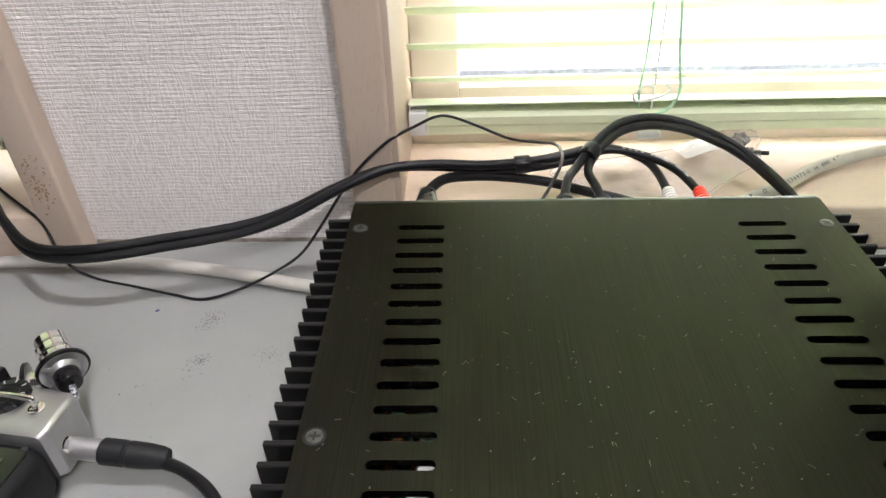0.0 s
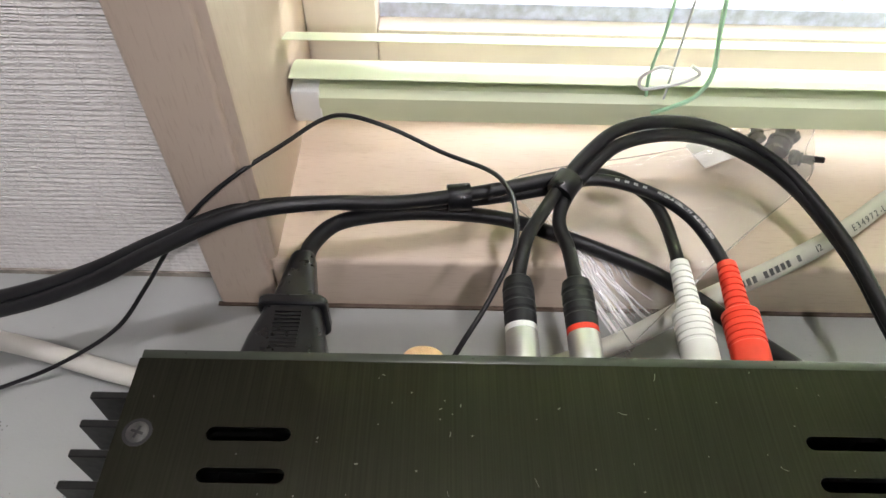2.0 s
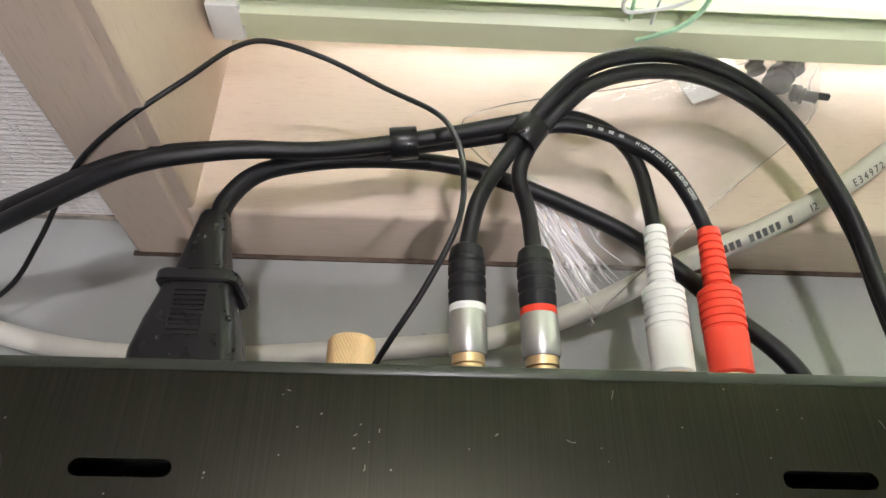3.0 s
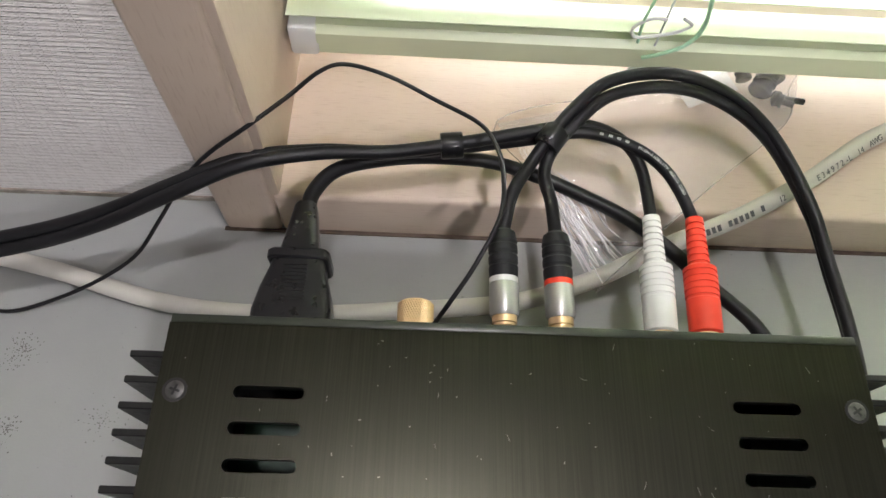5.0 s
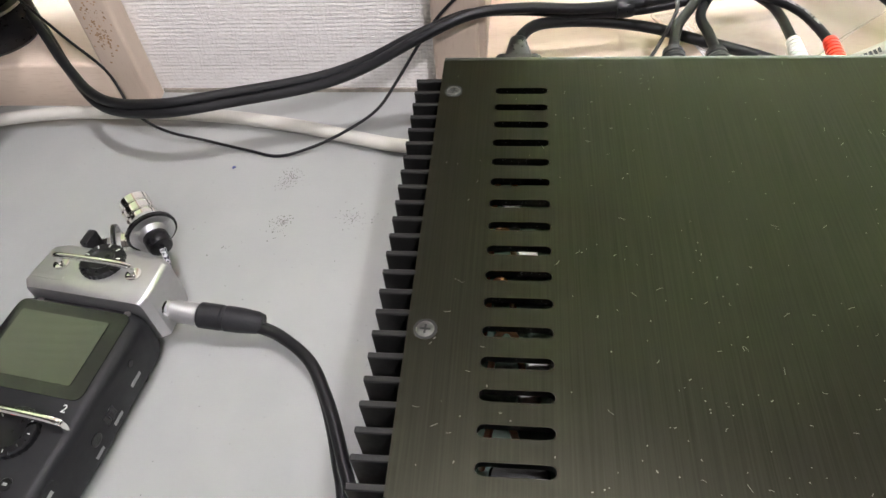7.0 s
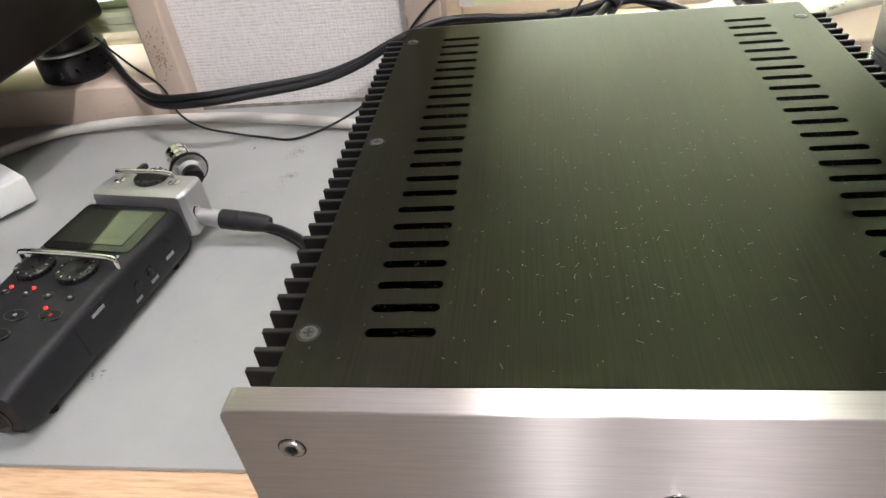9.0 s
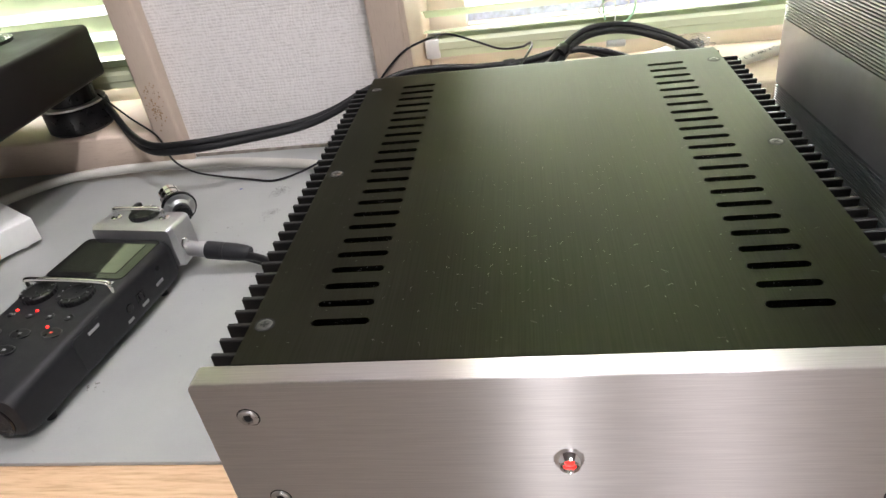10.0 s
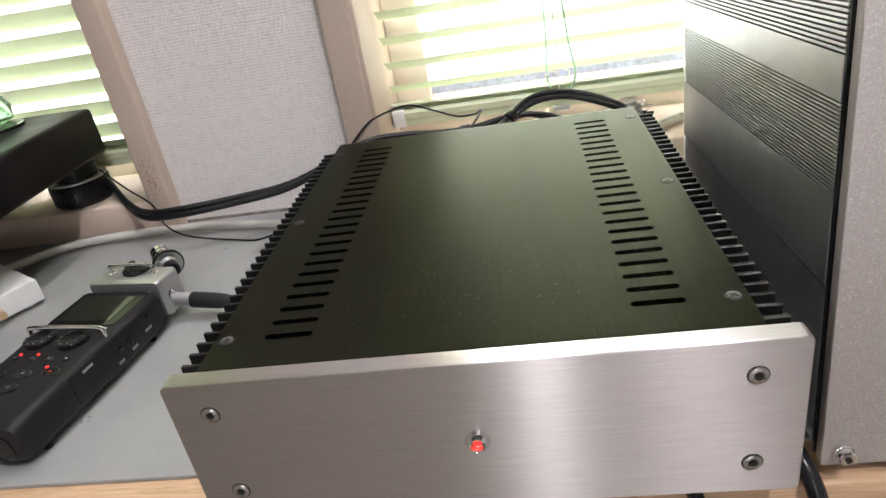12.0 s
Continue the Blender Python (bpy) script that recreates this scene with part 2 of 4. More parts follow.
# ---- mesh helpers ----
def part(name, bm, material, parent=None, label="", smooth=None):
    me = bpy.data.meshes.new(name)
    bmesh.ops.recalc_face_normals(bm, faces=bm.faces)
    bm.to_mesh(me)
    bm.free()
    me.materials.append(material)
    if smooth is not None:
        me.shade_smooth()
        me.set_sharp_from_angle(angle=radians(smooth))
    ob = new(name, me)
    if parent:
        ob.parent = parent
    if label:
        ob["label"] = label
    return ob


def thing(name, m, label, category, group="", kind=""):
    ob = new(name)
    ob.matrix_basis = m
    return tagged(ob, label, category, group, kind)


def box(lo, hi, bevel=0.0, seg=2, bm=None):
    """A box between two corners, its edges rounded."""
    b = bmesh.new()
    bmesh.ops.create_cube(b, size=1.0)
    lo, hi = Vector(lo), Vector(hi)
    for v in b.verts:
        v.co = Vector([(lo[i] + hi[i]) / 2 + v.co[i] * (hi[i] - lo[i]) for i in range(3)])
    if bevel:
        bmesh.ops.bevel(b, geom=b.edges[:], offset=bevel, segments=seg, affect="EDGES", profile=0.5)
    return join(bm, b)


def join(bm, b):
    if bm is None:
        return b
    me = bpy.data.meshes.new("tmp")
    b.to_mesh(me)
    b.free()
    bm.from_mesh(me)
    bpy.data.meshes.remove(me)
    return bm


def lathe(profile, p0=(0, 0, 0), axis=(0, 0, 1), n=24, bm=None, knurl=0.0):
    """Turns (along, radius) pairs round an axis through p0."""
    b = bmesh.new()
    q = Vector((0, 0, 1)).rotation_difference(Vector(axis).normalized())
    rings = []
    for s, r in profile:
        ring = []
        for i in range(n):
            a = 2 * math.pi * i / n
            rr = r * (1 - knurl * (i % 2))
            ring.append(b.verts.new(Vector(p0) + q @ Vector((rr * math.cos(a), rr * math.sin(a), s))))
        rings.append(ring)
    for r0, r1 in zip(rings, rings[1:]):
        for i in range(n):
            b.faces.new((r0[i], r0[(i + 1) % n], r1[(i + 1) % n], r1[i]))
    b.faces.new(rings[0][::-1])
    b.faces.new(rings[-1])
    return join(bm, b)


def spline(pts, n=8):
    """Catmull-Rom through the points."""
    p = [Vector(q) for q in pts]
    p = [2 * p[0] - p[1]] + p + [2 * p[-1] - p[-2]]
    out = []
    for i in range(1, len(p) - 2):
        a, b, c, d = p[i - 1:i + 3]
        for k in range(n):
            t = k / n
            out.append(0.5 * (2 * b + (c - a) * t + (2 * a - 5 * b + 4 * c - d) * t * t + (3 * b - a - 3 * c + d) * t ** 3))
    out.append(p[-2])
    return out


def tube(pts, r, n=14, steps=8, bm=None, curved=True):
    """A round cord along a smooth line; r is a radius or a function of 0..1."""
    b = bmesh.new()
    line = spline(pts, steps) if curved else [Vector(q) for q in pts]
    rad = r if callable(r) else (lambda s: r)
    up = Vector((0, 0, 1))
    rings = []
    side = None
    for i, q in enumerate(line):
        t = (line[min(i + 1, len(line) - 1)] - line[max(i - 1, 0)]).normalized()
        if side is None:
            side = t.cross(up)
            if side.length < 0.05:
                side = t.cross(Vector((1, 0, 0)))
        side = (side - t * side.dot(t)).normalized()
        o = side.cross(t)
        rr = rad(i / (len(line) - 1))
        rings.append([b.verts.new(q + rr * (side * math.cos(2 * math.pi * k / n) + o * math.sin(2 * math.pi * k / n))) for k in range(n)])
    for r0, r1 in zip(rings, rings[1:]):
        for k in range(n):
            b.faces.new((r0[k], r0[(k + 1) % n], r1[(k + 1) % n], r1[k]))
    b.faces.new(rings[0][::-1])
    b.faces.new(rings[-1])
    return join(bm, b)


def prism(outline, lo, hi, axis="z", holes=(), bevel=0.0):
    """A flat outline with holes, given thickness between lo and hi along an axis."""
    b = bmesh.new()
    put = {"z": lambda u, v, w: (u, v, w), "y": lambda u, v, w: (u, w, v), "x": lambda u, v, w: (w, u, v)}[axis]
    edges = []
    for loop in (outline, *holes):
        vs = [b.verts.new(put(u, v, lo)) for u, v in loop]
        edges += [b.edges.new((vs[i], vs[(i + 1) % len(vs)])) for i in range(len(vs))]
    made = bmesh.ops.triangle_fill(b, use_beauty=True, use_dissolve=True, edges=edges)
    faces = [f for f in b.faces]
    ext = bmesh.ops.extrude_face_region(b, geom=faces)
    d = Vector(put(0, 0, hi)) - Vector(put(0, 0, lo))
    bmesh.ops.translate(b, verts=[v for v in ext["geom"] if isinstance(v, bmesh.types.BMVert)], vec=d)
    return b


def stadium(cx, cy, length, width, n=6):
    """A slot outline lying along x."""
    r, h = width / 2, length / 2 - width / 2
    right = [(cx + h + r * math.cos(a), cy + r * math.sin(a)) for a in (math.pi * (i / n - 0.5) for i in range(n + 1))]
    left = [(cx - h + r * math.cos(a), cy + r * math.sin(a)) for a in (math.pi * (i / n + 0.5) for i in range(n + 1))]
    return right + left


def round_rect(x0, y0, x1, y1, r, n=4):
    out = []
    for cx, cy, a0 in ((x1 - r, y1 - r, 0), (x0 + r, y1 - r, 90), (x0 + r, y0 + r, 180), (x1 - r, y0 + r, 270)):
        out += [(cx + r * math.cos(radians(a0 + 90 * i / n)), cy + r * math.sin(radians(a0 + 90 * i / n))) for i in range(n + 1)]
    return out


def lettering(name, text, size, m, material, parent, label=""):
    """Letters in the built-in font as a thin mesh at the pose m."""
    cu = bpy.data.curves.new("tmp", "FONT")
    cu.body, cu.size, cu.extrude, cu.align_x = text, size, 0.00008, "CENTER"
    ob = bpy.data.objects.new("tmp", cu)
    me = bpy.data.meshes.new_from_object(ob)
    bpy.data.objects.remove(ob)
    me.materials.clear()
    me.materials.append(material)
    o = new(name, me)
    o.parent = parent
    o.matrix_basis = m
    if label:
        o["label"] = label
    return o


def grain_uv(ob, u, v):
    """A map whose first axis lies along the world axis u, for the brushing."""
    layer = ob.data.uv_layers.new(name="grain")
    for l in ob.data.loops:
        c = ob.data.vertices[l.vertex_index].co
        layer.data[l.index].uv = (c[u] + 0.3 * c[1] if u == 2 else c[u], c[v])
    return ob


def structure(name, bm, material, label, category, smooth=None):
    return tagged(part(name, bm, material, None, "", smooth), label, category, kind="structure")


# ---- the room ----
WALL, TRIMY, BACK = 0.267, 0.249, 0.47
SILL = 0.036
RX0, RX1, LX0, LX1, WTOP = -0.110, 0.86, -1.30, -0.381, 0.80

b = box((LX1 + 0.0125, WALL, -0.72), (RX0 - 0.0125, BACK, 1.70))
structure("wall_north", b, WALLPAPER, "white woven wallpaper on the wall between windows", "wall")
b = box((-2.0, WALL, -0.72), (LX1, BACK, SILL - 0.02))
b = box((-2.0, WALL, WTOP), (LX1, BACK, 1.70), bm=b)
b = box((-2.0, WALL, SILL - 0.02), (LX0, BACK, WTOP), bm=b)
structure("wall_north_left", b, WALLPAPER, "white woven wallpaper round the second window", "wall")
b = box((RX0, WALL, -0.72), (2.0, BACK, SILL - 0.02))
b = box((RX0, WALL, WTOP), (2.0, BACK, 1.70), bm=b)
b = box((RX1, WALL, SILL - 0.02), (2.0, BACK, WTOP), bm=b)
structure("wall_north_right", b, WALLPAPER, "white woven wallpaper round the wide window", "wall")
# the gap in this unseen wall is made up for the added light
b = box((-2.0, -2.6, -0.72), (-0.28, -2.5, 1.70))
b = box((0.28, -2.6, -0.72), (2.0, -2.5, 1.70), bm=b)
b = box((-0.28, -2.6, -0.72), (0.28, -2.5, -0.68), bm=b)
b = box((-0.28, -2.6, 1.30), (0.28, -2.5, 1.70), bm=b)
structure("wall_south", b, ROOM, "plain painted wall at the room's far end", "wall")
structure("wall_west", box((-2.1, -2.6, -0.72), (-2.0, BACK, 1.70)), ROOM, "plain painted side wall", "wall")
structure("wall_east", box((2.0, -2.6, -0.72), (2.1, BACK, 1.70)), ROOM, "plain painted side wall", "wall")
structure("floor", box((-2.1, -2.6, -0.80), (2.1, BACK, -0.72)), FLOORM, "light brown board floor below the desk", "floor")
structure("ceiling", box((-2.1, -2.6, 1.70), (2.1, BACK, 1.78)), CEIL, "plain unseen ceiling, coloured dark for the lid's reflection", "ceiling")
structure("backdrop", box((-7.0, 3.0, 0.35), (7.0, 3.02, 5.0)), glow("bright_sky", (1.0, 0.985, 1.0), 22.0), "bright overcast sky outside the windows", "backdrop")
OUT = glow("pale_outdoors", (1.0, 1.0, 1.0), 1.45)
to(OUT, ramp(OUT, noise_tex(OUT, 1.6, (1.0, 1.0, 2.5), 2.0), [(0.30, (0.45, 0.80, 0.70)), (0.42, (0.95, 1.0, 0.98)), (0.58, (1.0, 1.0, 1.0)), (0.70, (1.0, 0.62, 0.66))]), "Emission Color")
structure("backdrop_low", box((-7.0, 2.9, -3.5), (7.0, 2.92, 0.34)), OUT, "washed-out pale street and greenery outside", "backdrop")


w1 = thing("window_1", pose(0, 0, 0), "window with beige painted wood lining behind the amplifier", "window", kind="structure")
part("window_sill", box((RX0 - 0.004, TRIMY + 0.0005, -0.002), (RX1, 0.36, SILL), 0.003, 3), TRIM, w1, "beige painted wooden sill", 40)
part("trim", box((-0.145, TRIMY, -0.002), (RX0 - 0.0045, WALL, WTOP + 0.04), 0.003, 3), TRIM_V, w1, "beige painted upright trim", 40)
part("lining", box((RX0 - 0.012, TRIMY + 0.002, SILL - 0.01), (RX0, 0.44, WTOP), 0.002, 2), TRIM_V, w1, "beige painted reveal", 40)
part("trim", box((RX0, TRIMY, WTOP), (RX1, WALL, WTOP + 0.04), 0.003, 3), TRIM, w1)
part("trim", box((RX1, TRIMY, -0.002), (RX1 + 0.035, WALL, WTOP + 0.04), 0.003, 3), TRIM_V, w1)
part("window_frame", box((RX0, 0.385, SILL - 0.02), (-0.070, 0.425, WTOP), 0.002), SASH, w1, "cream window stile", 40)
part("window_frame", box((-0.070, 0.385, SILL - 0.02), (RX1, 0.425, 0.074), 0.002), SASH, w1, "cream bottom rail", 40)
part("rail", box((RX0, 0.36, SILL - 0.02), (RX1, 0.384, 0.052), 0.0015), SASH, w1, "cream sash track")
part("window_frame", box((-0.070, 0.385, WTOP - 0.04), (RX1, 0.425, WTOP), 0.002), SASH, w1)
p = part("pane", box((-0.070, 0.404, 0.074), (RX1, 0.408, WTOP - 0.04)), GLASS, w1, "clear window glass")
p.visible_shadow = False
part("track", box((-0.0695, 0.3985, 0.0735), (RX1 - 0.001, 0.4036, 0.0835), 0.0008), varied("blue_grey_metal", (0.55, 0.58, 0.78), 0.25, 160.0, 0.5), w1, "blue-grey strip along the foot of the glass")

w2 = thing("window_2", pose(0, 0, 0), "second window with beige painted wood trim", "window", kind="structure")
part("window_sill", box((LX0, TRIMY + 0.0005, -0.002), (LX1 + 0.004, 0.36, SILL), 0.003, 3), TRIM, w2, "beige painted wooden sill", 40)
part("trim", box((LX1 + 0.0005, TRIMY, -0.002), (-0.3535, WALL, WTOP + 0.04), 0.003, 3), TRIM_V, w2, "beige painted upright trim with a brown stain", 40)
part("lining", box((LX1, TRIMY + 0.002, SILL - 0.01), (LX1 + 0.012, 0.44, WTOP), 0.002), TRIM_V, w2)
part("trim", box((LX0, TRIMY, WTOP), (LX1, WALL, WTOP + 0.04), 0.003, 3), TRIM, w2)
part("trim", box((LX0 - 0.035, TRIMY, -0.002), (LX0, WALL, WTOP + 0.04), 0.003, 3), TRIM_V, w2)
part("window_frame", box((-0.42, 0.385, SILL - 0.02), (LX1, 0.425, WTOP), 0.002), SASH, w2)
part("window_frame", box((LX0, 0.385, SILL - 0.02), (-0.42, 0.425, 0.074), 0.002), SASH, w2)
part("window_frame", box((LX0, 0.385, WTOP - 0.04), (-0.42, 0.425, WTOP), 0.002), SASH, w2)
p = part("pane", box((LX0, 0.404, 0.074), (-0.42, 0.408, WTOP - 0.04)), GLASS, w2, "clear window glass")
p.visible_shadow = False


def blind(x0, x1, label):
    """A venetian blind: cap, bottom rail, slats, ladder cords and pull cords."""
    bl = thing("venetian_blind", pose(0, 0, 0), label, "blind", "venetian blinds")
    y = 0.335
    prof = [(y - 0.012, 0.0608), (y + 0.013, 0.0608), (y + 0.013, 0.0762), (y + 0.011, 0.0787), (y - 0.010, 0.0787), (y - 0.0135, 0.0755), (y - 0.0135, 0.0690), (y - 0.012, 0.0680)]
    part("bottom_rail", prism(prof, x0 + 0.014, x1 - 0.014, "x"), RAILM, bl, "pale green bottom rail")
    for a, c in ((x0, x0 + 0.0145), (x1 - 0.0145, x1)):
        part("end_cap", box((a, y - 0.0140, 0.0600), (c, y + 0.014, 0.0795), 0.002, 2), CAPM, bl, "milky plastic end cap", 40)
    def slat():
        s = bmesh.new()
        n = 6
        rows = []
        for k in range(n + 1):
            u = (k / n - 0.5) * 0.025
            h = 0.0022 * (1 - (2 * k / n - 1) ** 2)
            rows.append((u, h))
        prof = rows + [(u, h - 0.0004) for u, h in rows[::-1]]
        ends = [[s.verts.new((xx, u, h)) for u, h in prof] for xx in (x0 + 0.0005, x1 - 0.0005)]
        for i in range(len(prof)):
            j = (i + 1) % len(prof)
            s.faces.new((ends[0][i], ends[0][j], ends[1][j], ends[1][i]))
        s.faces.new(ends[0][::-1])
        s.faces.new(ends[1])
        return s
    first = part("slat", slat(), BLIND, bl, "", 50)
    first.matrix_basis = pose(0, y, 0.0830, -14)
    zs = [0.1010, 0.1265, 0.1530] + [0.1530 + 0.0265 * i for i in range(1, 23)]
    for z in zs:
        o = new("slat", first.data)
        o.parent = bl
        o.matrix_basis = pose(0, y, z, -28)
    part("head_rail", box((x0, y - 0.016, WTOP - 0.03), (x1, y + 0.016, WTOP - 0.001), 0.002), BLIND, bl)
    return bl


b1 = blind(-0.1085, RX1 - 0.003, "pale green venetian blind with open slats, hanging behind the cables")
b2 = blind(LX0 + 0.003, LX1 - 0.003, "pale green venetian blind with half-closed slats behind the turntable")
for o in b2.children:
    if o.name.startswith("slat"):
        o.matrix_basis = o.matrix_basis @ pose(0, 0, 0, -24)
part("cord", tube([(0.0670, 0.3270, 0.1980), (0.0660, 0.3180, 0.1280), (0.0645, 0.3180, 0.0980), (0.0665, 0.3195, 0.0825)], 0.0008, 6), CORD, b1, "green pull cord")
part("cord", tube([(0.0830, 0.3270, 0.1980), (0.0890, 0.3190, 0.1280), (0.0940, 0.3180, 0.0980), (0.0900, 0.3180, 0.0840), (0.0800, 0.3180, 0.0770), (0.0720, 0.3200, 0.0715)], 0.0011, 6), CORD, b1, "green pull cord")
part("ladder_cord", tube([(0.0750, 0.3205, 0.2380), (0.0755, 0.3205, 0.1380), (0.0760, 0.3205, 0.0800)], 0.0006, 6), CAPM, b1, "white ladder cord")
part("loop", tube([(0.0760, 0.3200, 0.0980), (0.0680, 0.3180, 0.1000), (0.0610, 0.3180, 0.0940), (0.0630, 0.3180, 0.0880), (0.0720, 0.3180, 0.0890), (0.0820, 0.3180, 0.0920), (0.0880, 0.3180, 0.0970), (0.0830, 0.3180, 0.1010)], 0.0009, 6), WHITEP, b1, "white cord loop")
part("clip", lathe([(0, 0.0024), (0.001, 0.0034), (0.017, 0.0034), (0.018, 0.0024)], (0.0680, 0.3205, 0.0590), (1, 0, 0), 12), CAPM, b1, "clear plastic clip", 40)

# desk
desk = thing("desk", pose(0, 0, 0), "light wooden desk with a grey mat on top", "desk")
part("desktop", box((-1.2, -0.150, -0.032), (1.2, 0.2485, -0.003), 0.0025, 3), WOOD, desk, "light grained wood top", 40)
for lx in (-1.15, 1.09):
    for ly in (-0.14, 0.18):
        part("leg", box((lx, ly, -0.72), (lx + 0.06, ly + 0.06, -0.032), 0.004), WOOD, desk)
desk_mat = tagged(part("desk_mat", box((-1.1, -0.1225, -0.003), (1.1, 0.2665, 0.0), 0.0007, 2), MAT, None, "", 40), "pale grey vinyl desk mat with dark scuffs", "desk mat")
structure("trim_gap", box((-0.1455, 0.2474, 0.0), (RX1, 0.2496, 0.0011)), varied("grime", (0.10, 0.07, 0.05), 0.4, 150.0, 0.8), "dark grimy joint along the foot of the sill", "trim")
structure("wall_gap", box((-0.3535, 0.2655, 0.0), (-0.1452, 0.2668, 0.0032)), varied("pale_grime", (0.30, 0.27, 0.23), 0.4, 120.0, 0.8), "dusty joint between wallpaper and mat", "trim")


def scatter_flecks(name, spots, material, label):
    """Small irregular flat flakes lying on a surface."""
    b = bmesh.new()
    for (cx, cy, cz, spread, count, size) in spots:
        for _ in range(count):
            x, y = cx + random.gauss(0, spread), cy + random.gauss(0, spread * 0.8)
            r = size * random.uniform(0.35, 1.0)
            k = random.randint(4, 6)
            a0 = random.random() * 6
            vs = [b.verts.new((x + r * random.uniform(0.5, 1.2) * math.cos(a0 + 6.283 * i / k), y + r * random.uniform(0.5, 1.2) * math.sin(a0 + 6.283 * i / k), cz)) for i in range(k)]
            f = b.faces.new(vs)
            e = bmesh.ops.extrude_face_region(b, geom=[f])
            bmesh.ops.translate(b, verts=[v for v in e["geom"] if isinstance(v, bmesh.types.BMVert)], vec=(0, 0, 0.00012))
    return tagged(part(name, b, material), label, "marks", kind="stuff")


scatter_flecks("scuff_marks", [(-0.235, 0.177, 0.0001, 0.0040, 90, 0.00055), (-0.237, 0.169, 0.0001, 0.0030, 40, 0.0005), (-0.231, 0.138, 0.0001, 0.0032, 60, 0.0006), (-0.235, 0.131, 0.0001, 0.0035, 30, 0.0005), (-0.188, 0.143, 0.0001, 0.0045, 55, 0.0005), (-0.262, 0.115, 0.0001, 0.006, 10, 0.0006), (-0.282, -0.066, 0.0001, 0.003, 12, 0.0009), (-0.20, 0.16, 0.0001, 0.07, 40, 0.0004), (-0.21, 0.0, 0.0001, 0.06, 30, 0.0004)], SCUFF, "dark scuffs and specks on the grey mat")
scatter_flecks("blue_fleck", [(-0.2755, 0.185, 0.0001, 0.0007, 6, 0.0016)], BLUE, "small blue fleck on the grey mat")

b = bmesh.new()
for i in range(110):
    x, z = -0.3675 + random.gauss(0, 0.0040), 0.066 + random.gauss(0, 0.010)
    r = random.uniform(0.0003, 0.0011)
    if abs(x + 0.3672) > 0.012:
        continue
    b.faces.new([b.verts.new((x + r * random.uniform(0.5, 1.2) * math.cos(6.283 * k / 6), TRIMY - 0.00015 - 0.000004 * i, z + r * random.uniform(0.5, 1.2) * math.sin(6.283 * k / 6))) for k in range(6)])
tagged(part("brown_stain", b, RUST), "rusty brown stain on the painted upright trim", "stain", kind="stuff")

# ---- the amplifier ----
TOP, PW, PR, PF = 0.100, 0.1265, 0.1625, -0.1580
amp = thing("amplifier", pose(0, 0, 0), "black power amplifier with finned sides and silver front", "amplifier")
PITCH = 0.01222
slots = []
for i in range(23):
    for sx in (-0.0878, 0.0874):
        slots.append(stadium(sx, (11 - i) * PITCH, 0.0246, 0.0043))
lid = prism([(-PW, PF), (PW, PF), (PW, PR - 0.0035), (-PW, PR - 0.0035)], TOP - 0.0035, TOP, "z", slots)
lid = grain_uv(part("lid", lid, LID, amp, "dark olive-black brushed lid with ventilation slots"), 0, 1)
part("rear_edge", box((-PW, PR - 0.0033, TOP - 0.0036), (PW, PR, TOP - 0.0005), 0.0005, 2), EDGE, amp, "dark green polished rear edge", 40)
# countersunk cross-head screws
def cross_screw():
    s = lathe([(0, 0.0036), (0.0004, 0.0038), (0.0009, 0.0034), (0.0011, 0.0026)], n=20)
    return s
for sx in (-0.12, 0.12):
    for sy in (11, 0, -11):
        sc = part("screw", cross_screw(), DULL, lid, "steel cross-head screw", 40)
        sc.matrix_basis = pose(sx, sy * PITCH, TOP - 0.0008, 0, 0, 20 + sy * 7 + sx * 200)
        cs = part("countersink", lathe([(0, 0.0043), (0.00035, 0.0043)], (0, 0, 0), (0, 0, 1), 24), DARK, lid)
        cs.matrix_basis = pose(sx, sy * PITCH, TOP - 0.00022)
        for a in (0, 90):
            r = part("recess", box((-0.0019, -0.0004, 0.00095), (0.0019, 0.0004, 0.00118)), DARK, lid)
            r.matrix_basis = sc.matrix_basis @ pose(0, 0, 0, 0, 0, a)
part("rear_panel", prism(round_rect(-PW, 0.018, PW, TOP - 0.0036, 0.001), PR - 0.008, PR - 0.004, "y"), FIN, amp, "black rear panel")
part("base_plate", box((-PW, PF, 0.018), (PW, PR - 0.008, 0.021)), DARK, amp)
for sx in (-1, 1):
    part("side_wall", box((min(sx * 0.119, sx * 0.1262), PF, 0.0185), (max(sx * 0.119, sx * 0.1262), PR - 0.0085, TOP - 0.0036)), FIN, amp)
    fin = box((-0.00676, -0.00125, 0.0185), (0.00676, 0.00125, 0.0962), 0.0004, 1)
    first = part("fin", fin, FIN, amp)
    first.matrix_basis = pose(sx * 0.1330, 0.148, 0)
    for i in range(1, 33):
        f = new("fin", first.data)
        f.parent = amp
        f.matrix_basis = pose(sx * 0.1330, 0.148 - i * 0.00923, 0)
    for fy in (-0.125, 0.13):
        part("foot", lathe([(0, 0.012), (0.0015, 0.0135), (0.0185, 0.0145)], (sx * 0.10, fy, 0.0), (0, 0, 1), 24), BLACK, amp, "black rubber foot", 40)
front = part("front_panel", prism(round_rect(-0.1405, 0.0155, 0.1415, 0.100, 0.0032, 5), -0.1685, -0.1580, "y"), SILVER, amp, "brushed silver front panel")
grain_uv(front, 2, 0)
bv = front.modifiers.new("bevel", "BEVEL")
bv.width, bv.segments, bv.limit_method, bv.angle_limit = 0.0006, 2, "ANGLE", radians(50)
